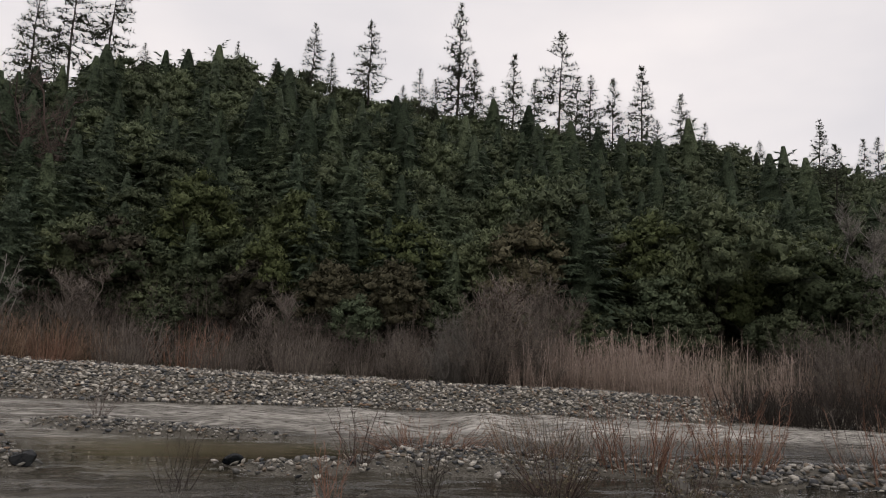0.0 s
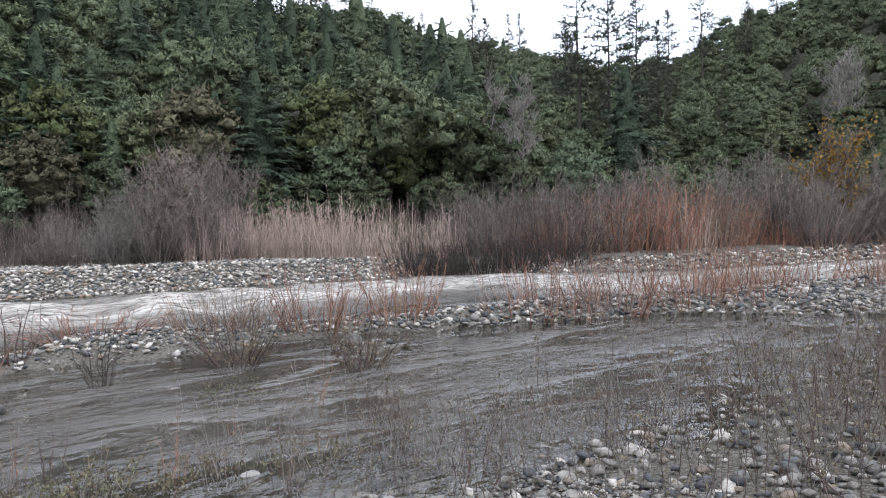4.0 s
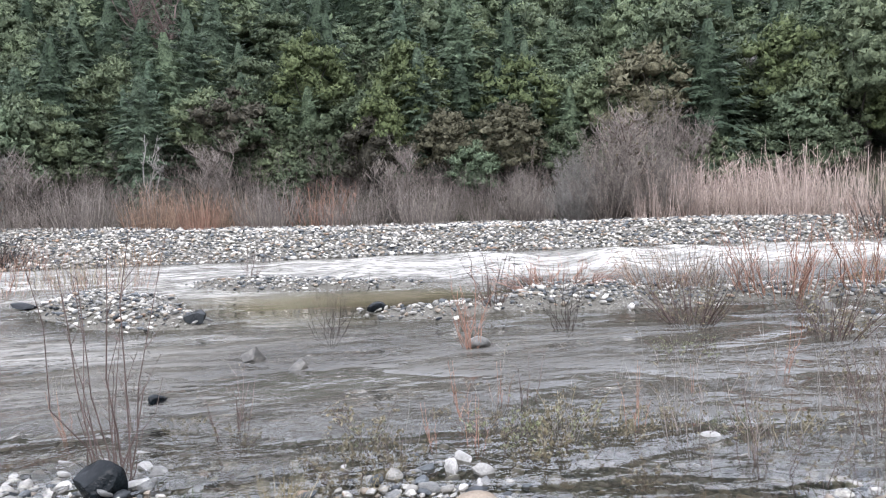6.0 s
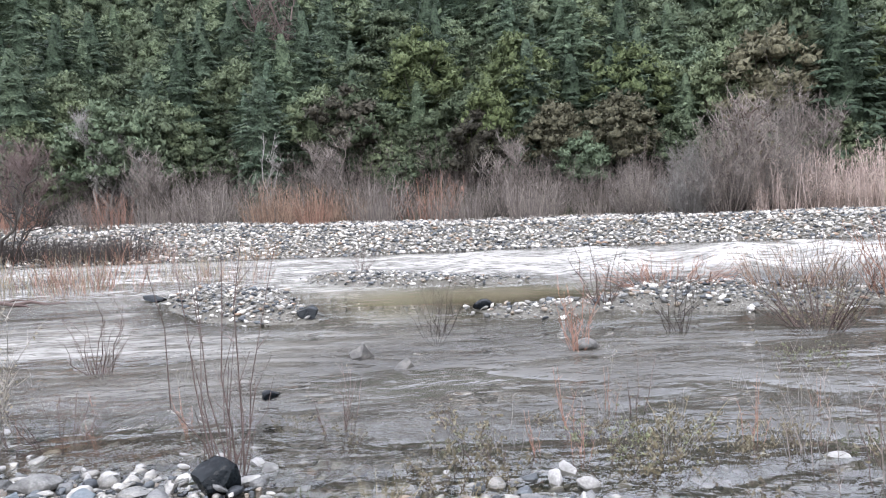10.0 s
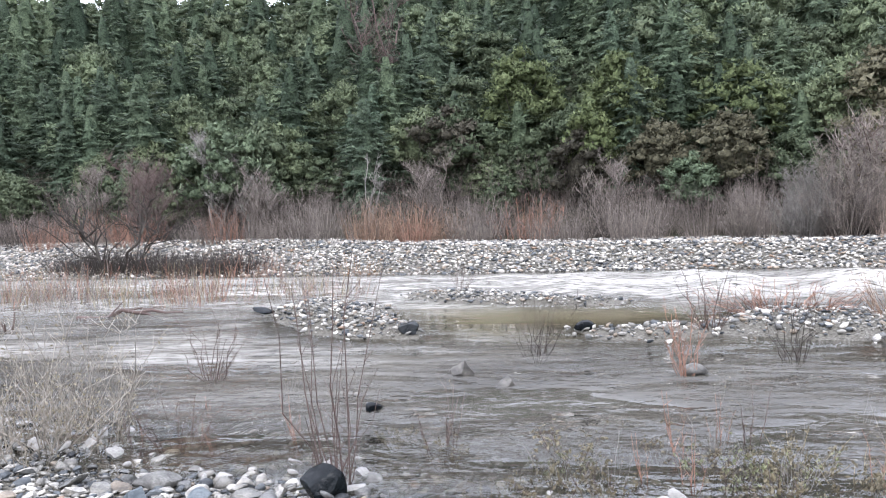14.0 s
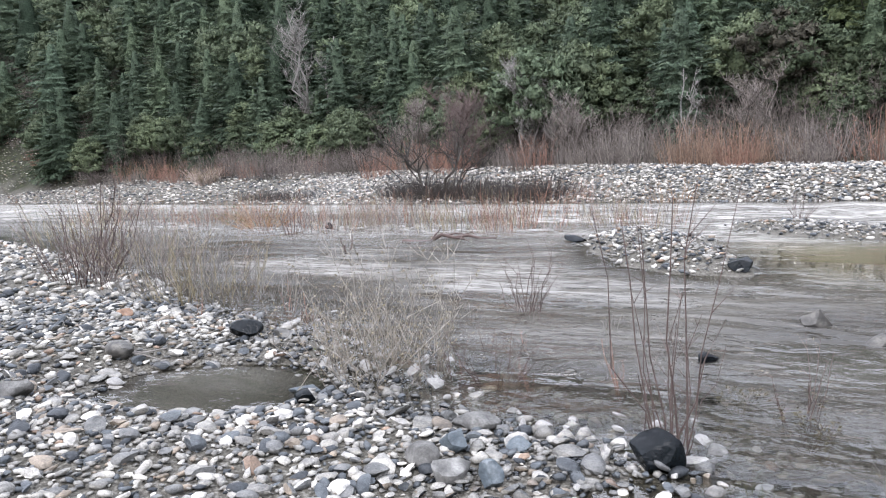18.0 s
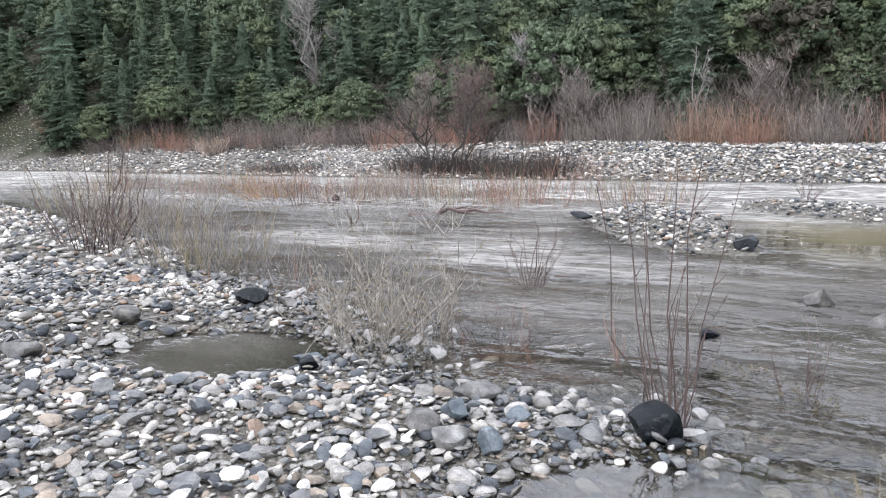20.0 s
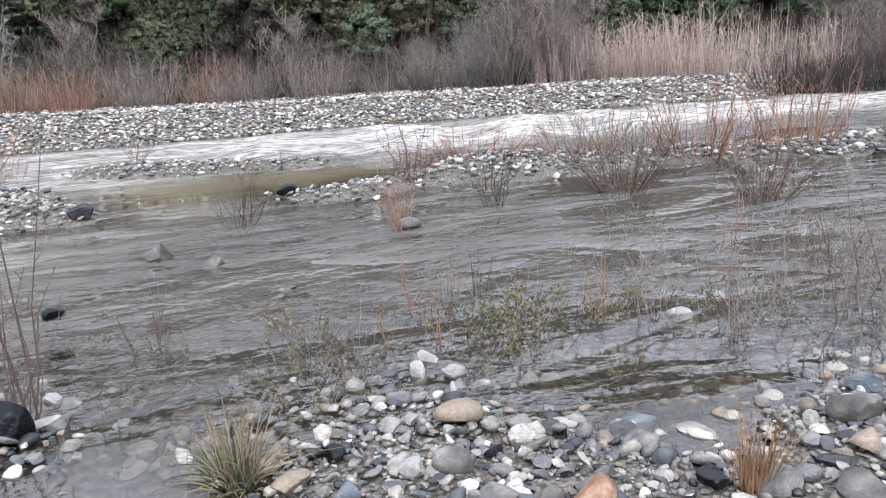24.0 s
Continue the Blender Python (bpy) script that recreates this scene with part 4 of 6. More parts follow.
# ---- willow thickets along the gravel bar and banks ----
def thicket_meshes(seed, tall, wide, count, twigs, bark, thick=0.016, flare=0.5):
    """Many slender shoots rising from one clump, with side twigs: wood, twigs."""
    rng = np.random.RandomState(seed)
    a, q = rng.uniform(0, 2 * np.pi, count), np.sqrt(rng.rand(count))
    foot = np.stack([np.cos(a) * wide * q * 0.85, np.sin(a) * wide * q * 0.85, np.full(count, -0.15)], 1)
    h = tall * rng.uniform(0.35, 1.0, count) * (1 - 0.2 * q)
    tip = foot + np.stack([np.cos(a) * wide * q * flare * 0.6, np.sin(a) * wide * q * flare * 0.6, h], 1) + rng.normal(size=(count, 3)) * tall * 0.06
    shoots = bent(rng, foot, tip, 3, 0.03)
    sv = tubes(shoots, taper(rng.uniform(0.6, 1.2, count) * thick, 3, 0.3), 3)
    w, sg = rng.randint(0, count, twigs), rng.uniform(0.35, 1.99, twigs)
    i, fr = sg.astype(int), (sg % 1)[:, None]
    ts = shoots[w, i] * (1 - fr) + shoots[w, i + 1] * fr
    a3, tl = rng.uniform(0, 2 * np.pi, twigs), tall * rng.uniform(0.07, 0.2, twigs)
    te = ts + np.stack([np.cos(a3) * tl * 0.7, np.sin(a3) * tl * 0.7, tl * rng.uniform(0.3, 1.0, twigs)], 1)
    tv = spikes(ts, te, thick * 0.55)
    return quick_mesh("brushwood", *sv, bark, True), quick_mesh("twig_spray", *tv, bark, True)


def shrub(name, meshes, at, scale, turn, label, group, category="shrub"):
    base = new(name)
    base.matrix_basis = Matrix.LocRotScale(at, Euler((0, 0, turn)), scale if hasattr(scale, "__len__") else (scale,) * 3)
    for me in meshes:
        nm = me.name.split(".")[0]
        ob = part(nm, me, base)
        if nm != "stem":
            tagged(ob, kind="stuff")
    return tagged(base, label, category, group)


T_BROWN = [thicket_meshes(101 + i, 2.9, 1.7, 80, 480, M_WILLOW, 0.0165, 0.6) for i in range(3)]
T_TALL = [thicket_meshes(106 + i, 3.4, 1.8, 76, 520, M_DUSKTWIG, 0.018, 0.6) for i in range(3)]
T_GREY = [thicket_meshes(116 + i, 3.0, 1.6, 80, 460, M_ALDER, 0.0165, 0.5) for i in range(2)]
T_PINK = [thicket_meshes(111 + i, 3.4, 1.5, 110, 380, M_PINKWILLOW, 0.0165, 0.36) for i in range(2)]
T_REDBANK = [thicket_meshes(125 + i, 2.6, 1.5, 84, 420, M_REDBANK, 0.0165, 0.6) for i in range(2)]
T_RED = [thicket_meshes(121 + i, 2.6, 1.5, 76, 400, M_REDWILLOW, 0.0165, 0.6) for i in range(2)]
T_DARK = [thicket_meshes(131 + i, 2.2, 1.5, 80, 420, M_BLACKTWIG, 0.016, 0.7) for i in range(2)]
T_ORANGE = [thicket_meshes(141, 2.6, 1.4, 100, 420, M_RUSTWILLOW, 0.0165, 0.5)]
far_scrub = {}
rng = np.random.RandomState(21)
edge = [(p, q) for p, q in zip(FAR_BANK[0:16], FAR_BANK[1:17])]
for (ax, ay), (bx, by) in edge:
    ln = math.hypot(bx - ax, by - ay)
    nx, ny = -(by - ay) / ln, (bx - ax) / ln
    for row, off in enumerate((7.2, 9.0, 11.2, 13.4, 15.4)):
        s = rng.uniform(0, 1)
        while s < ln:
            x, y = ax + (bx - ax) * s / ln + nx * off + rng.normal() * 0.5, ay + (by - ay) * s / ln + ny * off + rng.normal() * 0.5
            if x > 18:
                x, y = x - nx * (off - 2.5) * 0.65, y - ny * (off - 2.5) * 0.65
            q = rng.rand()
            k = rng.uniform(0.36, 1.0) * (1 + 0.10 * row)
            if (row >= 3 and not 13.5 < x < 22) or (row == 2 and q < 0.6 and not 12.5 < x < 22.5) or (row < 2 and x < 12 and q > 0.74 and not -8.8 < x < -4.2):
                mesh, lab, k = T_TALL[rng.randint(3)], "dusky grey-brown leafless scrub at the foot of the wood", rng.uniform(0.7, 1.1) * (1.2 if x > 24 else 1.0) * (0.72 if row < 2 else 1.0)
            elif 12.5 < x < 22.5:
                mesh, lab, k = T_PINK[rng.randint(2)], "pale pinkish-tan feathery willow thicket on the bar", rng.uniform(0.75, 1.0)
            elif x > 22:
                k *= 1.25
                mesh, lab = ((T_REDBANK if x > 27 else T_RED)[rng.randint(2)], "red-brown leafless willow thicket on the bank") if q < ((0.50 if x > 27 else 0.25) if row < 2 else 0.25) else (T_ORANGE[0], "orange-tan leafless willow thicket on the bank") if q < (0.76 if row < 2 else 0.4) else \
                    (T_PINK[rng.randint(2)], "pale pinkish-tan willow thicket on the bank") if q < (0.85 if row < 2 else 0.62) else (T_BROWN[rng.randint(3)], "grey-brown leafless willow thicket on the bank")
            elif -8.8 < x < -4.2 and row < 2:
                mesh, lab, k = (T_ORANGE[0], "orange-brown dry willow thicket", k * 1.1) if q < 0.7 else (T_RED[rng.randint(2)], "red-brown leafless willow thicket", k)
            elif q < 0.20:
                mesh, lab = T_GREY[rng.randint(2)], "pale grey leafless willow thicket behind the gravel bar"
            elif q < 0.40:
                mesh, lab = T_BROWN[rng.randint(3)], "grey-brown leafless willow thicket behind the gravel bar"
            elif q < 0.46 and x > 0:
                mesh, lab = T_BROWN[rng.randint(2)], "grey-brown leafless willow thicket behind the gravel bar"
            elif q < 0.57:
                mesh, lab = T_RED[rng.randint(2)], "red-brown leafless willow thicket behind the gravel bar"
            else:
                mesh, lab = T_DARK[rng.randint(2)], "dark leafless brush behind the gravel bar"
            if x < -38:
                far_scrub.setdefault(mesh[0].name, [mesh, []])[1].append((on(x, y), k, rng.uniform(0, 6.28)))
                s += rng.uniform(1.4, 2.6) * (1.3 if x > -80 else 2.0)
                continue
            shrub("willow_thicket", mesh, (x, y, float(land(x, y))), (k, k, k * rng.uniform(0.8, 1.1)), rng.uniform(0, 6.28), lab, "willow thickets along the far bank", "willow shrub")
            s += rng.uniform(1.4, 2.6)
for mesh, places in far_scrub.values():
    for me in mesh:
        strewn("far_scrub", me, places, "leafless brown scrub along the distant bank", "scrub")


# single trees at the foot of the wood
def bare_tree(at, tall, wide, twigs, seed, twig_mat, bark, label, leafy=0, stems=4, stout=1.0, leaf_mat=M_DRYLEAF):
    wood, tw = bare_meshes(seed, tall, wide, twigs, bark, stems, stout)
    base = new("bare_tree")
    base.matrix_basis = Matrix.Translation(at)
    part("trunk", wood, base)
    tagged(part("twig_spray", quick_mesh("twig_spray", *tw, twig_mat, True), base), kind="stuff")
    if leafy:
        rg = np.random.RandomState(seed + 1)
        pick = rg.randint(0, len(tw[0]), leafy)
        tagged(part("foliage", quick_mesh("foliage", *leaves(tw[0][pick] + rg.normal(size=(leafy, 3)) * 0.08, rg.normal(size=(leafy, 3)), rg.uniform(0.08, 0.2, leafy), rg, 0.8), leaf_mat), base), kind="stuff")
    return tagged(base, label, "tree", "leafless trees by the bar")


# the broad alder: rounded masses of branches and twigs down to the ground, round a few dark limbs
def dome_meshes(seed, tall, wide, count, twigs, bark, thick=0.016):
    """A rounded leafless bush: branches out to a dome, fine twigs over their outer part."""
    rng = np.random.RandomState(seed)
    a, up = rng.uniform(0, 2 * np.pi, count), rng.uniform(0.02, 1.0, count)
    q = np.sqrt(1 - up**2) * rng.uniform(0.55, 1.0, count)
    lop = 1 + 0.2 * np.sin(2 * a + seed) + 0.12 * np.sin(3 * a + 2 * seed)
    tip = np.stack([np.cos(a) * q * wide * lop, np.sin(a) * q * wide * lop, tall * (0.22 + 0.78 * up * rng.uniform(0.7, 1.0, count))], 1)
    foot = tip * np.array([0.35, 0.35, 0.0]) + np.array([0, 0, -0.15])
    shoots = bent(rng, foot, tip, 4, 0.035)
    sv = tubes(shoots, taper(rng.uniform(0.6, 1.3, count) * thick, 4, 0.3), 3)
    w, sg = rng.randint(0, count, twigs), 2.99 * rng.uniform(0.1, 1.0, twigs) ** 0.6
    i, fr = sg.astype(int), (sg % 1)[:, None]
    ts = shoots[w, i] * (1 - fr) + shoots[w, i + 1] * fr
    a3, tl = rng.uniform(0, 2 * np.pi, twigs), tall * rng.uniform(0.035, 0.10, twigs)
    te = ts + np.stack([np.cos(a3) * tl * 0.8, np.sin(a3) * tl * 0.8, tl * rng.uniform(0.1, 1.0, twigs)], 1)
    return quick_mesh("brushwood", *sv, bark, True), quick_mesh("twig_spray", *spikes(ts, te, thick * 0.55), bark, True)


ALDER = [dome_meshes(151 + i, 5.0, 2.5, 150, 5200, m, 0.018) for i, m in enumerate((M_ALDER, M_ALDER, M_GREYTWIG))]
bare_tree(on(12.3, 29.8), 5.2, 3.0, 900, 201, M_WILLOW, M_DARKTWIG, "broad leafless grey-brown alder at the back of the bar", 400, 5)
for x, y, m, k, lab in ((12.7, 29.3, 0, 0.98, "dense dusky alder scrub at the back of the bar"), (11.4, 29.0, 1, 0.95, "broad rounded grey-brown alder at the back of the bar"), (9.9, 28.9, 2, 0.68, "pale grey feathery willow beside the alder"),
                        (13.9, 28.8, 1, 0.60, "grey-brown alder scrub at the back of the bar"), (7.9, 29.6, 0, 0.5, "dusky low scrub beside the alder"), (16.0, 33.6, 0, 1.12, "brownish leafless tree scrub behind the alder")):
    shrub("alder_shrub", ALDER[m], on(x, y), (k * 0.95, k * 0.95, k), x * 2.0, lab, "alder scrub at the back of the bar")
for x, y, m, k in ((22.9, 21.4, 1, 0.60), (25.8, 20.6, 2, 0.60), (28.5, 18.5, 0, 0.7), (31.0, 18.6, 0, 0.95), (33.5, 16.5, 1, 0.9), (36.0, 15.2, 0, 1.05), (38.0, 12.6, 0, 0.95), (40.2, 10.4, 0, 1.1), (42.2, 8.0, 1, 1.0), (44.5, 5.5, 0, 1.1), (47.0, 3.0, 0, 1.1), (35.0, 12.5, 1, 0.75)):
    shrub("alder_shrub", ALDER[m], on(x, y), (k, k, k), x * 2.0, "tall dusky leafless scrub on the river bank", "tall scrub on the river bank")
bare_tree(on(33.5, 29.5), 7.6, 3.4, 1700, 204, M_GREYTWIG, M_GREYTWIG, "grey leafless tree at the foot of the wood", 0, 4)
bare_tree(on(57.5, 19.4), 7.4, 3.6, 1500, 205, M_GREYTWIG, M_GREYTWIG, "pale leafless tree on the hillside", 0, 4)
bare_tree(on(38.6, 12.9), 5.4, 3.6, 1400, 206, M_DUSKTWIG, M_DARKTWIG, "tree with thin orange leaves by the river", 3000, 4, 1.0, M_ORANGELEAF)
bare_tree(on(43.0, 6.0), 6.2, 3.6, 1500, 207, M_DUSKTWIG, M_DARKTWIG, "tree with sparse orange leaves by the river", 1700, 4, 1.0, M_ORANGELEAF)
bare_tree(on(-9.0, 37.5), 4.6, 1.2, 250, 208, M_GREYTWIG, M_GREYTWIG, "slender pale leafless saplings", 0, 3)
bare_tree(on(-20.0, 35.0), 4.0, 3.2, 1500, 209, M_DARKTWIG, M_DARKTWIG, "dark leafless tree behind the bar", 0, 5)
for i, (az, r, tall, lab) in enumerate([(24.6, 42, 6.2, "pale lichen-covered oak with bare limbs in the wood"), (40.8, 62, 11.5, "tall bleached dead tree in the wood"), (22.6, 42, 5.0, "pale lichen-covered oak with bare limbs in the wood"),
                                        (-38.4, 43, 6.0, "grey oak with pale lichened limbs"), (-31.5, 44, 5.4, "grey oak with pale lichened limbs"), (12.3, 62, 12.0, "dark leafless tree high in the wood")]):
    x, y = polar(az, r)
    bare_tree(on(x, y), tall, tall * 0.42, 900, 241 + i, M_DARKTWIG if "dark" in lab else M_GREYTWIG, M_DARKTWIG if "dark" in lab else M_GREYTWIG, lab, 260 if "lichen" in lab else 0, 4, 1.0, M_LICHEN)
for i, (x, y, tall) in enumerate([(-14.5, 37.0, 3.6), (-5.5, 37.2, 4.0), (3.0, 36.5, 3.8), (-26.0, 38.5, 4.2), (17.0, 33.0, 4.4)]):
    bare_tree(on(x, y), tall, 2.6, 900, 231 + i, M_DUSKTWIG, M_DUSKTWIG, "grey-brown leafless small tree at the foot of the wood", 0, 4)
for i, (x, y, tall, mesh, nm, lab) in enumerate([
        (19.6, 38.5, 8.6, OAKS[0], "oak_tree", "olive oak with a rounded crown"),
        (23.8, 35.6, 6.4, MADRONES[0], "madrone_tree", "low yellow-green tree at the foot of the wood"), (27.0, 33.6, 7.6, OAKS[2], "oak_tree", "grey-green oak with pale limbs"),
        (10.4, 40.6, 5.6, MADRONES[1], "madrone_tree", "yellow-green tree at the foot of the wood"), (8.4, 46.5, 9.6, FIRS[1], "fir_tree", "slender silver-green fir at the foot of the wood"),
        (-1.2, 45.0, 6.6, MADRONES[0], "madrone_tree", "bright yellow-green tree in the wood"), (-4.8, 41.0, 5.2, BROWNS[1], "oak_tree", "brownish shrubby oak at the foot of the wood"),
        (-17.6, 39.0, 6.2, OAKS[1], "oak_tree", "grey-green oak at the foot of the wood"), (6.2, 38.6, 4.2, BROWNS[0], "oak_tree", "tan and yellowish leafy shrub at the edge of the wood"),
        (9.2, 37.4, 4.6, BROWNS[0], "oak_tree", "tan and yellowish leafy shrub at the edge of the wood"), (17.0, 37.0, 6.6, BROWNS[0], "oak_tree", "tree with thin brownish leaves behind the alder"), (2.2, 38.8, 4.0, BROWNS[1], "oak_tree", "dusky brown leafy shrub at the edge of the wood"), (4.5, 42.5, 6.4, MADRONES[1], "madrone_tree", "yellow-green tree at the foot of the wood")]):
    z = float(land(x, y))
    k = (tall + 0.6) / (10.0 if nm == "fir_tree" else 6.8)
    tree(nm, mesh, (x, y, z - 0.2), (k * 1.05, k), i * 1.3, lab, nm.replace("_", " "), "trees at the foot of the wood")

# ---- stones ----
def ico(level):
    bm = bmesh.new()
    bmesh.ops.create_icosphere(bm, subdivisions=level, radius=1.0)
    v = np.array([p.co[:] for p in bm.verts])
    f = np.array([[p.index for p in q.verts] for q in bm.faces])
    bm.free()
    return v, f


ICO1, ICO2, ICO3 = ico(1), ico(2), ico(3)


def pebble(seed, base, rough=0.16, flat=(1.0, 0.75, 0.5), boxy=0.0, cut=(0.42, 0.75)):
    """One water-worn stone of about unit half-length."""
    rg = np.random.RandomState(seed)
    v, f = base[0].copy(), base[1]
    for _ in range(5):
        d = rg.normal(size=3)
        d /= np.linalg.norm(d)
        v *= (1 + rough * rg.uniform(-1, 1) * np.clip(v @ d, -0.2, 1) ** 2)[:, None]
    for _ in range(int(boxy * 8)):
        d = rg.normal(size=3)
        d /= np.linalg.norm(d)
        over = np.clip(v @ d - rg.uniform(*cut), 0, None)
        v -= over[:, None] * d[None]
    return v * np.array(flat), f


def turned(n, rg, tip=0.25):
    a, b, c = rg.uniform(0, 2 * np.pi, n), rg.normal(size=n) * tip, rg.normal(size=n) * tip
    ca, sa, cb, sb, cc, sc = np.cos(a), np.sin(a), np.cos(b), np.sin(b), np.cos(c), np.sin(c)
    z, o = np.zeros(n), np.ones(n)
    rz = np.stack([ca, -sa, z, sa, ca, z, z, z, o], 1).reshape(-1, 3, 3)
    rx = np.stack([o, z, z, z, cb, -sb, z, sb, cb], 1).reshape(-1, 3, 3)
    ry = np.stack([cc, z, sc, z, o, z, -sc, z, cc], 1).reshape(-1, 3, 3)
    return rz @ rx @ ry


def pile(name, xs, ys, sizes, base, seed, label, sink=0.15, kinds=7, mat=M_GRAVEL):
    """Many stones as one mesh, lying on the ground."""
    rg = np.random.RandomState(seed)
    n = len(xs)
    zs = land(xs, ys) + sizes * (0.5 * 0.55 - sink)
    rot, which = turned(n, rg), rg.randint(0, kinds, n)
    vs, fs, at = [], [], 0
    for k in range(kinds):
        v, f = pebble(seed * 10 + k, base, 0.28, (1.0, rg.uniform(0.55, 0.95), rg.uniform(0.30, 0.58)), 0.8)
        sel = which == k
        p = np.einsum("nij,vj->nvi", rot[sel], v) * (sizes[sel] * 0.5)[:, None, None] + np.stack([xs[sel], ys[sel], zs[sel]], 1)[:, None]
        vs.append(p.reshape(-1, 3))
        fs.append((f[None] + (at + np.arange(sel.sum()) * len(v))[:, None, None]).reshape(-1, 3))
        at += sel.sum() * len(v)
    me = quick_mesh(name, np.concatenate(vs), np.concatenate(fs), mat, True)
    if base is ICO2:
        me.set_sharp_from_angle(angle=radians(38))
    return tagged(new(name, me), label, "cobbles", kind="stuff")


def strew(x0, x1, y0, y1, step, seed, test):
    rg = np.random.RandomState(seed)
    gx_, gy_ = np.meshgrid(np.arange(x0, x1, step), np.arange(y0, y1, step))
    x, y = gx_.ravel() + rg.uniform(-0.5, 0.5, gx_.size) * step, gy_.ravel() + rg.uniform(-0.5, 0.5, gx_.size) * step
    ok = test(x, y)
    return x[ok], y[ok], rg


def dry(lo, hi=9.0):
    return lambda x, y: (land(x, y) > lo) & (land(x, y) < hi)


def sizes_of(rg, n, small, big):
    return small + (big - small) * rg.rand(n) ** 2.4


# shore where the camera stands: three sizes, the larger ones spread thinner
for x0, x1, y0, y1, seed in ((-13, -0.9, 1.6, 9.0, 301), (-1.0, 4.2, 1.6, 4.4, 302)):
    for step, small, big, dense in ((0.066, 0.04, 0.09, 0.92), (0.085, 0.07, 0.14, 0.97), (0.22, 0.12, 0.21, 0.55)):
        if seed == 302:
            small, big = small * 0.78, big * 0.82
        x, y, rg = strew(x0, x1, y0, y1, step, seed + int(step * 100), dry((-0.07 if seed == 301 else -0.01) if step > 0.2 else -0.03))
        keep = (rg.rand(len(x)) < dense * np.clip(0.9 + land(x, y) * 14, 0.10, 1)) & (y < 9.5 - 0.0 * x) & (np.hypot(x, y) < (7 if step < 0.08 else 12))
        x, y = x[keep], y[keep]
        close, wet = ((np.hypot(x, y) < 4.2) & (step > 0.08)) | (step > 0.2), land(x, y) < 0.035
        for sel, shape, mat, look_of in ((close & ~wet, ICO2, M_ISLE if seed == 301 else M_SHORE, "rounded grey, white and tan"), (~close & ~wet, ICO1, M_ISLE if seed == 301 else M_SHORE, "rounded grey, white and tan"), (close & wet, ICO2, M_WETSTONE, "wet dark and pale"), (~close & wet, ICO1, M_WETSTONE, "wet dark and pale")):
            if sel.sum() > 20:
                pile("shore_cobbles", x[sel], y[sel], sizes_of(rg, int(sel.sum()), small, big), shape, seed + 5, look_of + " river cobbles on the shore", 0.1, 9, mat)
x, y, rg = strew(-1.0, 4.2, 1.9, 4.1, 0.058, 317, dry(-0.02))
pile("shore_cobbles", x, y, sizes_of(rg, len(x), 0.03, 0.065), ICO1, 318, "small mixed pebbles between the shore cobbles", 0.1, 7, M_SHORE)
x, y, rg = strew(-34, -9, 3, 17, 0.19, 311, lambda x, y: (land(x, y) > -0.03) & (np.hypot(x, y) > 9) & (inside(x, y, NEAR_SHORE) > -0.5))
pile("shore_cobbles", x, y, sizes_of(rg, len(x), 0.08, 0.26), ICO1, 312, "pale river cobbles farther along the shore", 0.1)
x, y, rg = strew(3.6, 18, -3, 5.0, 0.15, 313, dry(-0.04))
pile("shore_cobbles", x, y, sizes_of(rg, len(x), 0.06, 0.21), ICO1, 314, "river cobbles among the dry weeds", 0.1, 7, M_SHORE)
x, y, rg = strew(-9, 6, -5, 1.75, 0.14, 315, dry(-0.02))
pile("shore_cobbles", x, y, sizes_of(rg, len(x), 0.07, 0.19), ICO1, 316, "river cobbles farther up the shore", 0.1, 7, M_SHORE)
# islands
x, y, rg = strew(-6.2, 10.5, 7.5, 18.5, 0.11, 321, lambda x, y: (land(x, y) > -0.03) & (inside(x, y, REED_STRIP) < -0.3) & (inside(x, y, RIGHT_BAR) < 0.5))
keep = rg.rand(len(x)) < np.clip(0.35 + land(x, y) * 9, 0, 1)
x, y = x[keep], y[keep]
pile("island_cobbles", x, y, sizes_of(rg, len(x), 0.06, 0.19), ICO1, 322, "pale and dark cobbles heaped on the low islands", 0.05, 7, M_ISLE)
x, y, rg = strew(8, 31, -3, 11.5, 0.165, 323, lambda x, y: (land(x, y) > -0.03) & (inside(x, y, RIGHT_BAR) > -0.3))
pile("island_cobbles", x, y, sizes_of(rg, len(x), 0.11, 0.25), ICO1, 324, "cobbles of the overgrown bar", 0.05, 7, M_SHORE)
# far gravel bar
x, y, rg = strew(-32, 24, 17, 38, 0.165, 331, lambda x, y: (inside(x, y, FAR_BANK) > -0.3) & (inside(x, y, FAR_BANK) < 8.5) & ((x < 19) | (inside(x, y, FAR_BANK) < 1.2)))
pile("bar_cobbles", x, y, sizes_of(rg, len(x), 0.12, 0.27), ICO1, 332, "whitish and grey cobbles of the long gravel bar", 0.05)
x, y, rg = strew(-100, -32, 27, 60, 0.42, 333, lambda x, y: (inside(x, y, FAR_BANK) > -0.3) & (inside(x, y, FAR_BANK) < 9))
pile("bar_cobbles", x, y, sizes_of(rg, len(x), 0.2, 0.45), ICO1, 334, "whitish cobbles at the far end of the gravel bar", 0.05)
x, y, rg = strew(20, 46, -1, 19, 0.24, 335, lambda x, y: (inside(x, y, FAR_BANK) > -0.5) & (inside(x, y, FAR_BANK) < 2.2))
pile("bar_cobbles", x, y, sizes_of(rg, len(x), 0.14, 0.34), ICO1, 336, "cobbles along the foot of the river bank", 0.05)
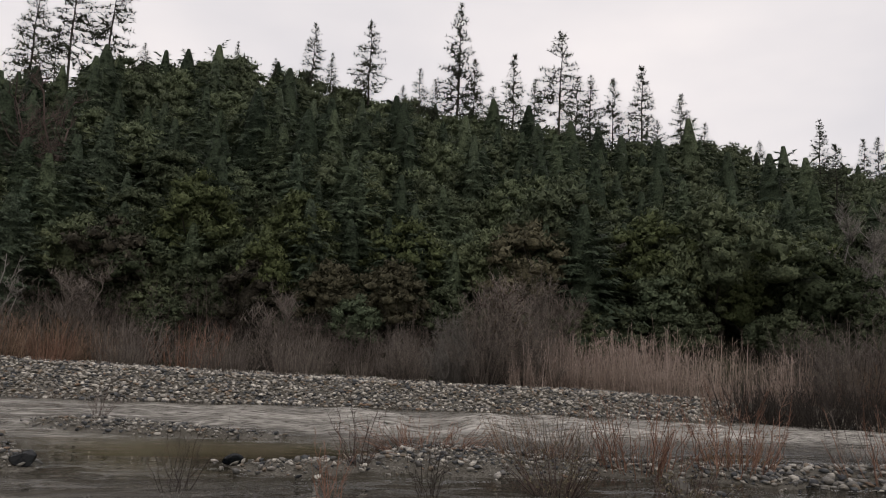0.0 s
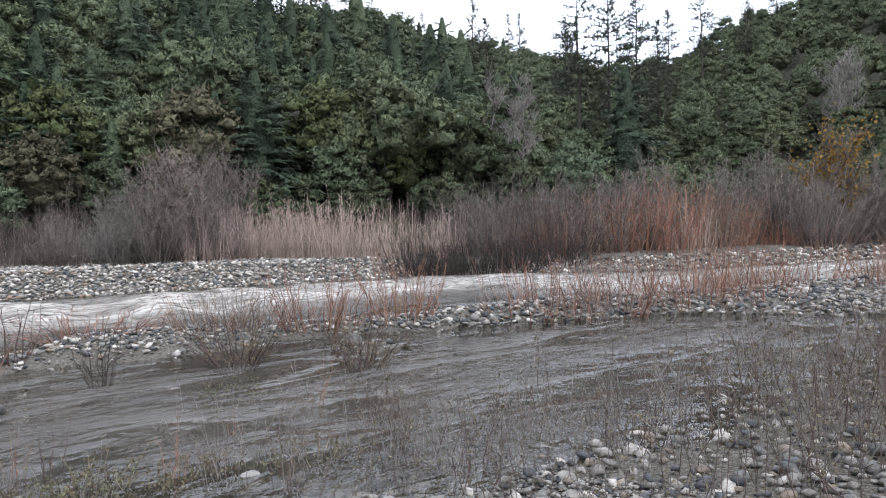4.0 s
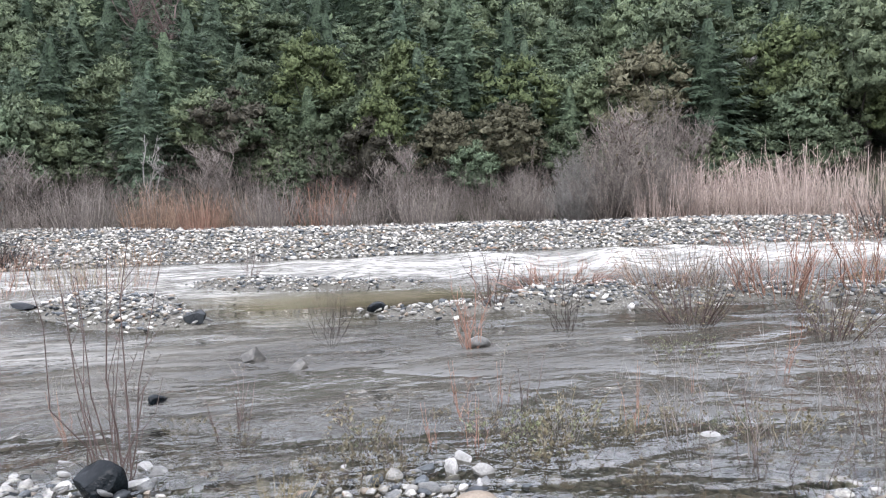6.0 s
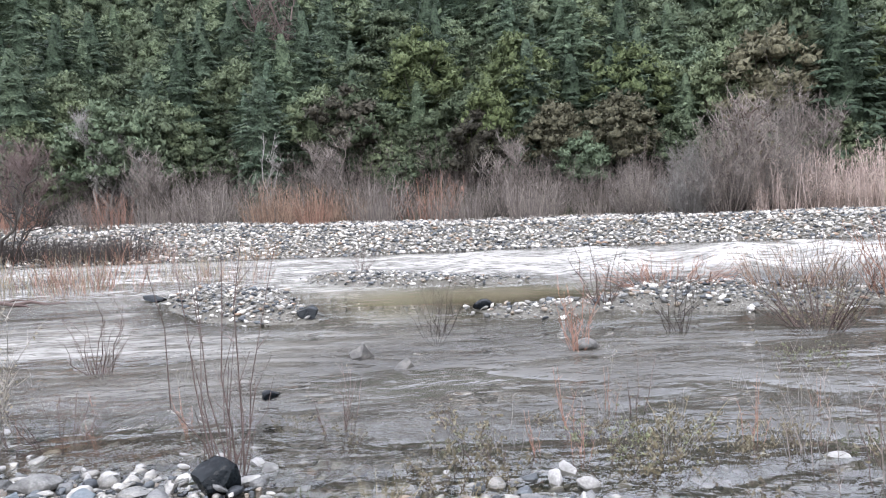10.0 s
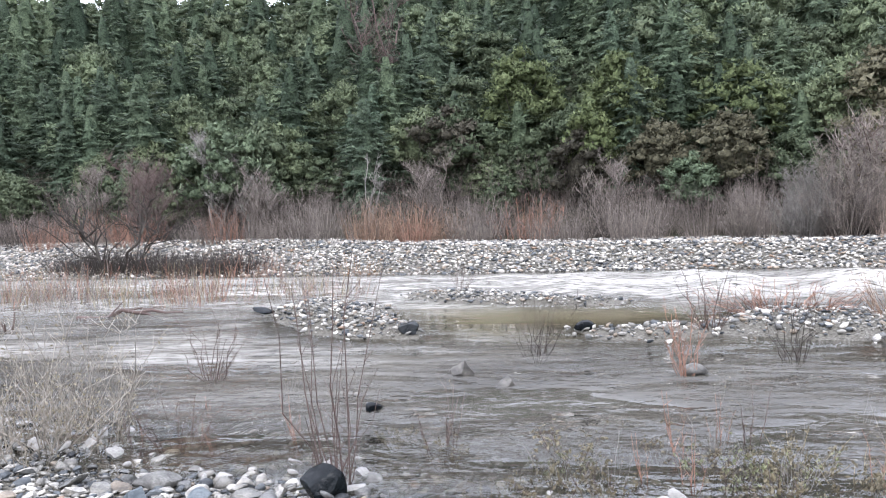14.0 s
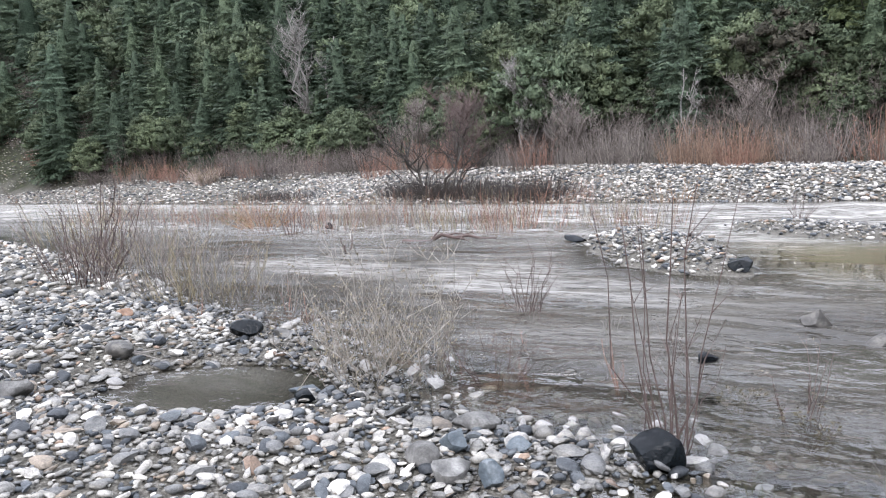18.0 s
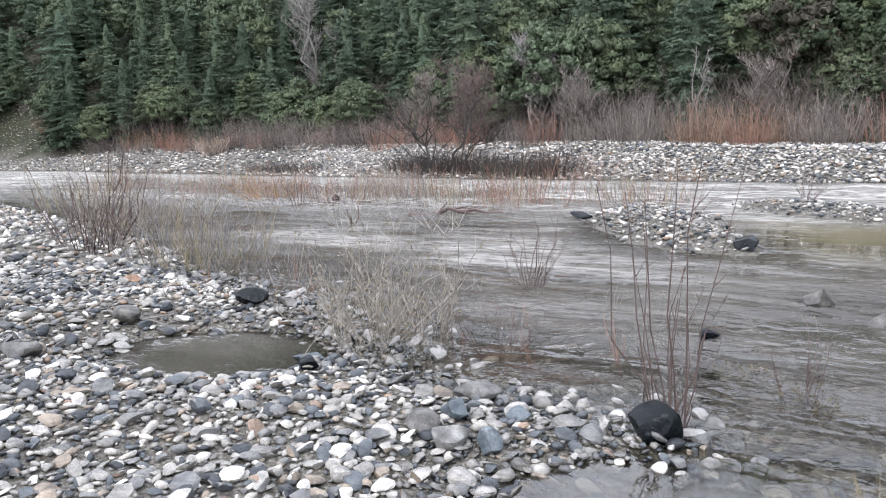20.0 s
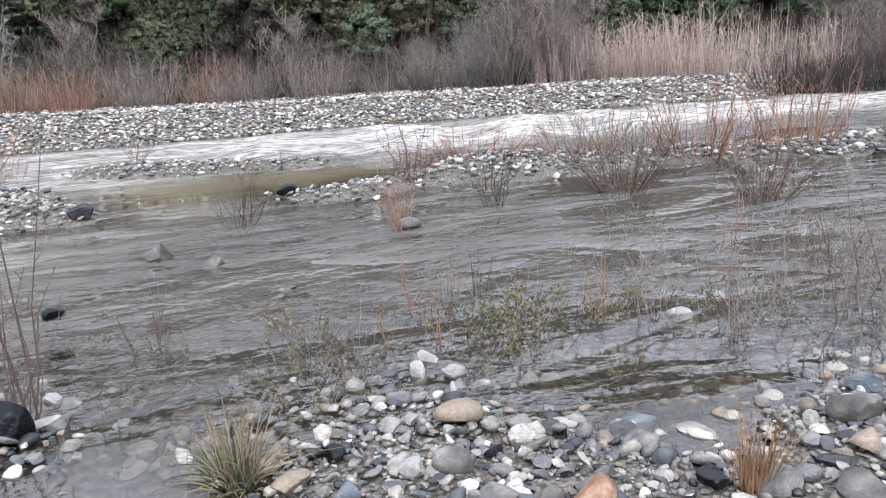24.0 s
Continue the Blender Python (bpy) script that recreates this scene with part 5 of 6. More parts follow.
# the bed under shallow water
x, y, rg = strew(-9, 8, 2.2, 8.5, 0.17, 341, lambda x, y: (land(x, y) > -0.30) & (land(x, y) < -0.04))
keep = rg.rand(len(x)) < np.clip(1.1 + land(x, y) * 6, 0.04, 0.75)
pile("bed_stones", x[keep], y[keep], sizes_of(rg, int(keep.sum()), 0.07, 0.2), ICO2, 342, "stones lying under the shallow water", 0.12, 7, M_SHORE)

x, y, rg = strew(-2.6, 3.6, 2.5, 5.0, 0.095, 343, lambda x, y: (land(x, y) > -0.20) & (land(x, y) < 0.0))
keep = rg.rand(len(x)) < np.clip(1.0 + land(x, y) * 5, 0.05, 0.85)
pile("bed_stones", x[keep], y[keep], sizes_of(rg, int(keep.sum()), 0.07, 0.20), ICO1, 344, "white, tan and grey stones in the clear shallows", 0.1, 7, M_SHORE)

x, y, rg = strew(-1.4, 0.9, 3.55, 4.75, 0.12, 347, lambda x, y: (land(x, y) > -0.3) & (land(x, y) < 0.0) & (np.hypot((x + 1.0) / 0.8, (y - 3.2) / 0.6) > 1))
keep = rg.rand(len(x)) < 0.42
pile("bed_stones", x[keep], y[keep], sizes_of(rg, int(keep.sum()), 0.05, 0.16), ICO2, 348, "pale and grey stones lying in the clear front shallows", -0.22, 7, M_ISLE)
x, y, rg = strew(-6.5, 3.5, 4.0, 7.2, 0.21, 345, lambda x, y: (land(x, y) > -0.26) & (land(x, y) < -0.02))
keep = rg.rand(len(x)) < np.clip(0.62 + land(x, y) * 2.4, 0.03, 0.6)
pile("bed_stones", x[keep], y[keep], sizes_of(rg, int(keep.sum()), 0.08, 0.21), ICO2, 346, "whitish stones showing through the shallow water", -0.14, 7, M_PALE)

# the nearest cobbles, each its own piece of the shore
PEBBLES = [quick_mesh("cobble", *pebble(400 + i, ICO2, 0.3, (1.0, 0.55 + 0.07 * (i % 6), 0.36 + 0.06 * (i % 5)), 0.8), M_COBBLE, True) for i in range(12)]
for me in PEBBLES:
    me.set_sharp_from_angle(angle=radians(36))
rng = np.random.RandomState(44)
laid = []
tries = 0
while len(laid) < 295 and tries < 6000:
    tries += 1
    x, y = (rng.uniform(-5.2, -1.2), rng.uniform(2.2, 4.9)) if len(laid) % 3 else (rng.uniform(-0.2, 3.3), rng.uniform(2.1, 4.0))
    s = 0.07 + (0.11 if x < -0.5 else 0.09) * rng.rand() ** 2
    g = float(land(x, y))
    if g < -0.03 or any((x - a) ** 2 + (y - b) ** 2 < (0.42 * (s + c)) ** 2 for a, b, c in laid):
        continue
    laid.append((x, y, s))
    ob = part("cobble", PEBBLES[rng.randint(12)], ground)
    ob.matrix_basis = Matrix.LocRotScale((x, y, g + 0.17 * s), Euler((rng.normal() * 0.2, rng.normal() * 0.2, rng.uniform(0, 6.28))), (s * 0.5, s * 0.5, s * 0.5))


# rocks that stand out
def rock(x, y, size, mat, label, seed, flat=(1.0, 0.8, 0.65), boxy=0.8, turn=0.0, lift=0.0, rough=0.22, peak=0.0, cut=(0.42, 0.75)):
    v, f = pebble(seed, ICO3, rough, flat, boxy * 1.6, cut)
    v[:, :2] *= (1 - peak * np.clip(v[:, 2:] / flat[2], -0.3, 0.9))
    me = quick_mesh("rock", v, f, mat, True)
    me.set_sharp_from_angle(angle=radians(28))
    ob = new("rock", me)
    ob.matrix_basis = Matrix.LocRotScale((x, y, max(float(land(x, y)), -0.05) + size * 0.5 * flat[2] * 0.7 + min(lift, 0.04)), Euler((0, 0, turn)), (size * 0.5,) * 3)
    return tagged(ob, label, "rock", "larger rocks by the water")


rock(-1.30, 4.27, 0.34, M_BLACK, "wet black boulder at the water's edge", 545, (1.0, 0.9, 0.92), 1.5, 0.4, 0.0, 0.3, 0.15, (0.58, 0.9))
rock(-5.80, 5.52, 0.40, M_BLACK, "dark angular rock by the small pool", 502, (1.0, 0.7, 0.5), 0.6, 0.2, 0.04, 0.22, 0.0, (0.55, 0.85))
rock(-6.28, 4.40, 0.27, M_DUSK, "round dark-grey stone by the small pool", 504, (1.0, 0.9, 0.8), 0.2)
rock(-4.15, 4.58, 0.28, M_BLUE, "blue-grey flat stone by the small pool", 505, (1.0, 0.8, 0.5))
rock(-2.50, 4.36, 0.34, M_GREY, "long grey-brown rock lying at the water's edge", 506, (1.0, 0.5, 0.42), 0.7, 0.6)
rock(-2.40, 3.92, 0.27, M_BLUE, "angular dark blue-grey rock on the shore", 507, (1.0, 0.75, 0.7), 1.2, 0.3, 0.0, 0.22, 0.3)
rock(-2.06, 4.10, 0.20, M_BLUE, "blue-grey flat stone on the shore", 508, (1.0, 0.8, 0.55), 0.8, 1.0)
rock(-2.24, 3.60, 0.30, M_GREY, "grey lichened rock on the shore", 509, (1.0, 0.75, 0.65), 0.9, 0.9)
rock(-2.46, 3.66, 0.22, M_GREY, "mottled grey stone on the shore", 510, (1.0, 0.8, 0.75), 0.3)
rock(-2.02, 3.64, 0.19, M_BLUE, "dark greenish-blue stone on the shore", 543, (0.8, 0.8, 0.9), 0.9)
rock(-5.50, 3.02, 0.34, M_GREY, "grey angular rock on the cobbles", 544, (1.0, 0.6, 0.55), 0.8, 0.5)
rock(-8.09, 5.70, 0.26, M_RUST, "orange-tan stone among the pale cobbles", 547, (1.0, 0.75, 0.6), 0.3)
rock(-5.61, 5.85, 0.30, M_GREY, "grey flat rock beside the dark rock", 503, (1.0, 0.6, 0.45))
rock(-3.80, 4.18, 0.20, M_BLACK, "dark stone beside the dry weeds", 548, (1.0, 0.8, 0.6), 0.6)
rock(-0.82, 8.0, 0.32, M_DUSK, "pointed grey rock standing in the stream", 511, (1.0, 0.75, 0.95), 0.9, 0.2, 0.0, 0.22, 0.75)
rock(-0.28, 7.45, 0.30, M_DUSK, "low grey rock standing in the stream", 512, (1.0, 0.75, 0.6), 0.9, 0.5, -0.02, 0.22, 0.5)
rock(-1.49, 6.41, 0.22, M_BLACK, "dark wet stone in the stream", 513, (1.0, 0.7, 0.55), 0.8, 0, 0.2)
rock(1.72, 7.93, 0.32, M_GREY, "pale rounded stone in the stream", 514, (1.0, 0.7, 0.5), 0.3, 0, 0.24)
rock(-1.93, 10.85, 0.42, M_BLACK, "dark stone at the end of the cobble island", 515, (1.0, 0.8, 0.6), 0.6)
rock(0.72, 11.0, 0.36, M_BLACK, "dark rock at the end of the low island", 546, (1.0, 0.7, 0.5), 0.7, 0.5, 0.0, 0.25, 0.2, (0.6, 0.92))
rock(6.3, 8.3, 0.45, M_DUSK, "dark wedge-shaped rock on the islet", 517, (1.0, 0.7, 0.5), 0.8, 0.4, 0.0, 0.25, 0.3, (0.55, 0.9))
rock(-3.37, 6.95, 0.34, M_PALE, "pale stone under the running water", 518, (1.0, 0.8, 0.5), 0.3, 0, -0.11)
rock(2.64, 4.4, 0.34, M_PALE, "pale stone under the shallow water", 519, (1.0, 0.8, 0.45), 0.3, 0, -0.075)
rock(0.84, 3.56, 0.25, M_TAN, "tan rounded stone at the water's edge", 520, (1.0, 0.75, 0.55), 0.2)
rock(1.06, 2.62, 0.20, M_RUST, "rust-coloured stone on the shore", 521, (1.0, 0.85, 0.75), 0.7)
rock(2.43, 2.80, 0.27, M_DUSK, "large dark brown-grey stone on the shore", 522, (1.0, 0.62, 0.6), 0.5, 2.4)
rock(1.57, 2.60, 0.17, M_BLACK, "dark stone beside the orange grass tuft", 523, (1.0, 0.85, 0.75), 0.9)
rock(1.76, 2.48, 0.21, M_GREY, "grey boulder beside the orange grass tuft", 524, (1.0, 0.8, 0.65), 0.4)
rock(1.97, 2.32, 0.21, M_DUSK, "dark grey boulder on the shore", 534, (1.0, 0.8, 0.6), 0.5, 1.2)
rock(2.78, 3.06, 0.24, M_BLUE, "blue-grey flat stone at the water's edge", 525, (1.0, 0.7, 0.4), 0.8)
rock(1.60, 3.22, 0.24, M_BLUE, "dark angular stone in the clear shallows", 526, (1.0, 0.75, 0.4), 1.0)
rock(1.50, 3.03, 0.19, M_GREY, "greenish grey stone in the clear shallows", 527, (1.0, 0.85, 0.6), 0.5)
rock(0.65, 3.09, 0.16, M_GREY, "speckled grey round stone", 528, (1.0, 0.9, 0.75), 0.2)
rock(0.49, 3.12, 0.16, M_PALE, "whitish angular stone on the shore", 535, (1.0, 0.8, 0.6), 0.9)
rock(0.02, 3.24, 0.20, M_TAN, "greenish tan flat stone beside the grass tuft", 536, (1.0, 0.7, 0.5), 0.4, 0.5)
rock(0.21, 3.05, 0.14, M_BLUE, "dark blue-grey stone at the pool's edge", 537, (1.0, 0.8, 0.7), 0.4)
rock(0.21, 3.42, 0.12, M_BLACK, "small round black stone by the grass tuft", 538, (1.0, 0.9, 0.7), 0.2)
rock(1.27, 3.33, 0.19, M_PALE, "long white stone at the water's edge", 539, (1.0, 0.45, 0.4), 0.5, 2.6)
rock(0.88, 2.66, 0.15, M_DUSK, "dark grey stone on the shore", 540, (1.0, 0.85, 0.75), 0.3)
rock(0.74, 2.74, 0.16, M_GREY, "pale grey angular stone on the shore", 541, (1.0, 0.85, 0.75), 0.8)
rock(2.25, 2.55, 0.16, M_TAN, "red and white mottled stone on the shore", 542, (1.0, 0.85, 0.8), 0.6)
rock(-1.07, 4.62, 0.15, M_GREY, "grey round stone in the water beside the black boulder", 530, (1, 0.9, 0.6), 0.3)
rock(-13.9, 16.3, 0.42, M_BLACK, "dark pointed rock in the stream", 529, (1.0, 0.8, 0.8), 0.9, 0, 0.0, 0.22, 0.7)
rock(-5.6, 14.0, 0.5, M_BLACK, "dark low rock in the stream", 531, (1, 0.6, 0.4), 0.6)
rock(8.3, 5.2, 0.55, M_DUSK, "flat rock awash in the stream", 532, (1.0, 0.5, 0.22), 0.6, 2.2, -0.02)
rock(8.9, 4.5, 0.5, M_DUSK, "flat rock awash in the stream", 533, (1.0, 0.5, 0.22), 0.6, 2.2, -0.02)


# ---- plants of the shallows and shore ----
def clump_meshes(seed, tall, wide, count, twigs, bark, thick, leaf=None, nleaf=0, flare=0.8, size=0.03, curl=0.05, spread=0.3):
    """Slender stems from one root, with twigs and perhaps small leaves."""
    rg = np.random.RandomState(seed)
    a, q = rg.uniform(0, 2 * np.pi, count), np.sqrt(rg.rand(count))
    foot = np.stack([np.cos(a) * wide * q * spread, np.sin(a) * wide * q * spread, np.full(count, -0.12)], 1)
    tip = foot + np.stack([np.cos(a) * wide * q * flare, np.sin(a) * wide * q * flare, tall * rg.uniform(0.4, 1.0, count)], 1)
    shoots = bent(rg, foot, tip, 5, curl * 0.3)
    gauge = taper(rg.uniform(0.7, 1.2, count) * thick * 1.1, 5, 0.35)
    if count <= 18:
        out = [quick_mesh("stem", *tubes(shoots[j : j + 1], gauge[j : j + 1], 4), bark, True) for j in range(count)]
    else:
        out = [quick_mesh("brushwood", *tubes(shoots, gauge, 3), bark, True)]
    w, sg = rg.randint(0, count, max(twigs, 1)), rg.uniform(1.0, 3.99, max(twigs, 1))
    i, fr = sg.astype(int), (sg % 1)[:, None]
    ts = shoots[w, i] * (1 - fr) + shoots[w, i + 1] * fr
    a3, tl = rg.uniform(0, 2 * np.pi, len(w)), tall * rg.uniform(0.06, 0.22, len(w))
    te = ts + np.stack([np.cos(a3) * tl * 0.6, np.sin(a3) * tl * 0.6, tl * rg.uniform(0.3, 1.0, len(w))], 1)
    tw = bent(rg, ts, te, 3, 0.06)
    out.append(quick_mesh("twig_spray", *spikes(ts, te, thick * 0.55), bark, True))
    if leaf:
        pk, sg = rg.randint(0, len(w), nleaf), rg.randint(1, 3, nleaf)
        out.append(quick_mesh("foliage", *leaves(tw[pk, sg] + rg.normal(size=(nleaf, 3)) * 0.012, rg.normal(size=(nleaf, 3)), size * rg.uniform(0.6, 1.5, nleaf), rg, 0.45), leaf))
    return out


def plant(name, meshes, x, y, k=1.0, turn=0.0, label="", group="plants of the shallows", stretch=1.0):
    return shrub(name, meshes, (x, y, max(float(land(x, y)), -0.04)), (k, k, k * stretch), turn, label, group, "shrub" if "grass" not in name else "grass")


plant("willow_sapling", clump_meshes(601, 1.65, 0.42, 13, 34, M_DARKTWIG, 0.0056, None, 0, 1.0, 0.03, 0.09, 0.14), -1.29, 4.47, 1.0, 0, "leafless willow sapling growing behind the black boulder")
plant("willow_sapling", clump_meshes(602, 2.1, 0.12, 2, 10, M_DARKTWIG, 0.0062), -1.24, 4.55, 1.0, 0, "single tall leafless willow shoot")
plant("willow_sapling", clump_meshes(603, 1.0, 0.50, 18, 88, M_DARKTWIG, 0.0054, spread=0.1, curl=0.12), -3.72, 7.78, 1.0, 0, "leafless sapling standing in the stream")
plant("willow_sapling", clump_meshes(604, 1.0, 0.65, 16, 88, M_BLACKTWIG, 0.0065, spread=0.1, curl=0.12), 0.0, 9.2, 1.0, 0, "spreading leafless sapling at the islet")
plant("willow_sapling", clump_meshes(605, 1.3, 0.65, 16, 96, M_DARKTWIG, 0.0072, spread=0.1, curl=0.12), 2.5, 10.8, 1.0, 1, "leafless sapling leaning over the stream")
plant("willow_sapling", clump_meshes(606, 0.85, 0.5, 16, 88, M_BLACKTWIG, 0.0065, spread=0.1, curl=0.12), 2.98, 8.7, 1.0, 2, "leafless dark sapling in the stream")
plant("willow_sapling", clump_meshes(607, 1.15, 0.30, 16, 88, M_REDWILLOW, 0.0058, spread=0.1, curl=0.12), 1.6, 7.85, 1.0, 2, "reddish leafless sapling beside the pale stone")
plant("low_shrub", clump_meshes(608, 0.62, 1.2, 110, 420, M_REDWILLOW, 0.007, None, 0, 0.6, 0.03, 0.2, 0.7), 4.1, 13.0, 1.0, 2, "low rust-red shrub on the island")
plant("low_shrub", clump_meshes(609, 0.95, 0.9, 80, 420, M_RUSTWILLOW, 0.006, None, 0, 0.5, 0.03, 0.12, 0.7), 5.7, 11.4, 1.0, 1, "tan and rust-red twiggy shrub on the island")
plant("low_shrub", clump_meshes(613, 1.1, 0.9, 60, 320, M_WILLOW, 0.008, None, 0, 0.5, 0.03, 0.12, 0.7), 6.3, 11.1, 1.0, 1, "tan twiggy shrub on the island")
plant("low_shrub", clump_meshes(610, 1.35, 0.9, 60, 320, M_REDWILLOW, 0.009, None, 0, 0.5, 0.03, 0.12, 0.7), 7.0, 10.2, 1.0, 1, "twiggy red-brown shrub on the island")
plant("low_shrub", clump_meshes(614, 1.5, 0.8, 50, 260, M_REDWILLOW, 0.009, None, 0, 0.5, 0.03, 0.12, 0.7), 8.4, 9.8, 1.0, 2, "upright red-brown shrub on the island")
plant("low_shrub", clump_meshes(611, 0.95, 0.8, 50, 260, M_DARKTWIG, 0.008, M_WEEDLEAF, 900), 4.7, 8.6, 1.0, 1, "twiggy shrub in the stream")
plant("low_shrub", clump_meshes(615, 0.8, 0.7, 40, 200, M_DARKTWIG, 0.007, M_WEEDLEAF, 700), 5.6, 7.2, 1.0, 1, "leafy twiggy shrub in the stream")
plant("low_shrub", clump_meshes(616, 0.7, 0.7, 36, 200, M_ORANGE, 0.007, None, 0, 0.5, 0.03, 0.12, 0.7), 9.2, 10.6, 1.0, 1, "orange-tan low shrub on the island")
plant("willow_sapling", clump_meshes(612, 0.9, 0.6, 18, 72, M_DARKTWIG, 0.0058, spread=0.1, curl=0.12), -1.9, 17.2, 1.0, 1, "small leafless shrub on the gravel islet")
plant("dry_weed", clump_meshes(621, 1.35, 0.70, 52, 560, M_PALEWEED, 0.0050, M_STRAW, 700, 0.55, 0.022, 0.34, 0.6), -3.75, 5.0, 1.0, 0, "tall pale grey dry weed clump at the water's edge")
plant("dry_weed", clump_meshes(622, 0.9, 0.6, 55, 400, M_PALEWEED, 0.005, M_STRAW, 400, 0.4, 0.025, 0.16, 0.8), -4.0, 5.5, 1.0, 2, "pale dry weed clump at the water's edge")
plant("dry_weed", clump_meshes(623, 0.62, 0.35, 12, 30, M_DARKTWIG, 0.005), -2.95, 5.45, 1.0, 0, "thin dark dry stems in the shallows")
plant("dry_weed", clump_meshes(624, 0.9, 0.4, 14, 40, M_GREYTWIG, 0.005), -4.55, 6.0, 1.0, 0, "thin pale dry stems in the shallows")
plant("willow_shrub", clump_meshes(625, 1.9, 1.1, 40, 220, M_DARKTWIG, 0.010, None, 0, 0.6, 0.03, 0.1, 0.4), -11.3, 7.2, 1.0, 0, "dark leafless willow shrub on the cobbles")
for i, (x, y, k) in enumerate([(-9.2, 7.3, 1.2), (-8.4, 7.2, 1.0), (-10.2, 8.2, 1.3), (-7.6, 7.4, 0.8), (-12.5, 9.3, 1.3), (-14.5, 10.2, 1.4), (-17.5, 11.8, 1.5), (-21, 13.2, 1.6), (-13.4, 8.6, 1.1)]):
    plant("dry_weed", clump_meshes(631 + i, 1.0, 0.9, 50, 320, (M_GREYTWIG, M_STRAW, M_WILLOW)[i % 3], 0.006, None, 0, 0.4, 0.03, 0.14, 0.85), x, y, k, i, "dry tan weed clump along the shore")
plant("orange_shrub", clump_meshes(641, 0.9, 1.3, 90, 260, M_ORANGE, 0.008, M_MADRONE, 200, 0.8, 0.05), -17.1, 16.9, 1.1, 0, "yellow-orange low shrub at the stream's edge")
plant("willow_sapling", clump_meshes(642, 1.0, 0.5, 16, 40, M_DARKTWIG, 0.008), -14.0, 14.9, 1.0, 0, "leafless sapling in the stream")
plant("broken_stakes", clump_meshes(643, 0.5, 0.3, 3, 1, M_DARKTWIG, 0.03), -9.9, 12.2, 1.0, 0, "two dark broken stems standing in the stream")
# grass tufts
def grass_meshes(seed, tall, wide, count, mat, thick, droop=0.6):
    """Arching blades from one root, each a slim tapered ribbon bent over by its own weight."""
    rg = np.random.RandomState(seed)
    a, ln = rg.uniform(0, 2 * np.pi, count), tall * rg.uniform(0.45, 1.1, count)
    lean = rg.uniform(0.08, 1.0, count) ** 1.3 * droop
    root = np.stack([np.cos(a), np.sin(a), 0 * a], 1) * (wide * 0.3 * np.sqrt(rg.rand(count)))[:, None]
    t = np.linspace(0, 1, 6)[None]
    out = ln[:, None] * (lean[:, None] * t + 0.45 * lean[:, None] * t**2.5)
    z = ln[:, None] * (t * np.cos(lean)[:, None] - 0.55 * lean[:, None] * t**3) - 0.04
    bend = a[:, None] + rg.normal(size=(count, 1)) * 0.5 * t
    p = root[:, None] + np.stack([np.cos(bend) * out, np.sin(bend) * out, z], 2)
    return [quick_mesh("blade_spray", *tubes(p, thick * rg.uniform(0.7, 1.2, (count, 1)) * np.array([[1, 1, 0.9, 0.7, 0.45, 0.1]]), 3), mat, True)]


plant("grass_tuft", grass_meshes(651, 0.46, 0.20, 130, M_STRAW, 0.0030, 0.75) + grass_meshes(652, 0.26, 0.20, 150, M_GREENGRASS, 0.0034, 0.9), -0.2, 3.42, 1.05, 0, "tan arching grass tuft with a green foot at the pool's edge")
plant("grass_tuft", grass_meshes(653, 0.46, 0.16, 80, M_ORANGE, 0.0026, 0.35), 1.68, 2.52, 1.0, 0, "upright orange dry grass tuft among the stones")
for i, (x, y, k) in enumerate([(0.25, 3.95, 0.6), (-0.75, 4.05, 0.7), (-0.45, 3.75, 0.6)]):
    plant("grass_tuft", grass_meshes(657 + i, 0.34, 0.22, 36, (M_STRAW, M_GREENGRASS, M_STRAW)[i], 0.0024, 1.0), x, y, k, i, "thin flattened grass in the shallow water")
plant("grass_tuft", clump_meshes(654, 0.12, 0.2, 60, 1, M_GREENGRASS, 0.003, None, 0, 1.0), -2.1, 3.5, 1.0, 0, "small green grass tuft among the cobbles")
plant("moss_weed", clump_meshes(655, 0.10, 0.25, 50, 60, M_GREENGRASS, 0.004, M_MADRONE, 200, 1.0, 0.03), -1.78, 4.5, 1.0, 0, "low yellow-green weed among the cobbles")
plant("moss_weed", clump_meshes(656, 0.12, 0.4, 50, 60, M_GREENGRASS, 0.004, M_MADRONE, 260, 1.0, 0.03), -5.2, 5.35, 1.0, 0, "low yellow-green weed by the dark rock")
# weeds standing in the shallow stream
LEAFY = [clump_meshes(671 + i, 0.40, 0.42, 28, 110, (M_DARKTWIG, M_GREYTWIG)[i], 0.0034, M_GREENWEED, 420, 0.9, 0.026) for i in range(2)]
for i, (x, y, k) in enumerate([(1.30, 4.82, 0.85), (1.58, 4.58, 0.95), (0.26, 4.86, 0.6), (2.88, 4.58, 0.7), (3.72, 6.95, 0.95)]):
    plant("water_weed", LEAFY[i % 2], x, y, k, i * 1.7, "bushy dull-green leafy weed half under water", "weeds in the shallows")
WEEDS = [clump_meshes(661 + i, 0.34, 0.30, 19, 60, (M_GREYTWIG, M_DARKTWIG, M_STRAW, M_DARKTWIG)[i], 0.0035, M_WEEDLEAF, 260, 0.9, 0.03) for i in range(4)]
STALKS = [clump_meshes(671 + i, 0.85, 0.30, 5, 26, (M_DARKTWIG, M_GREYTWIG, M_REDWILLOW)[i], 0.0045, M_WEEDLEAF, 20, 0.8, 0.025) for i in range(3)]
rng = np.random.RandomState(77)
for i in range(24):
    x, y = rng.normal(1.35, 1.15), rng.normal(4.7, 0.5)
    plant("water_weed", WEEDS[i % 4], x, y, rng.uniform(0.6, 1.15), rng.uniform(0, 6), "low dull-green weed standing in the shallow stream", "weeds in the shallows")
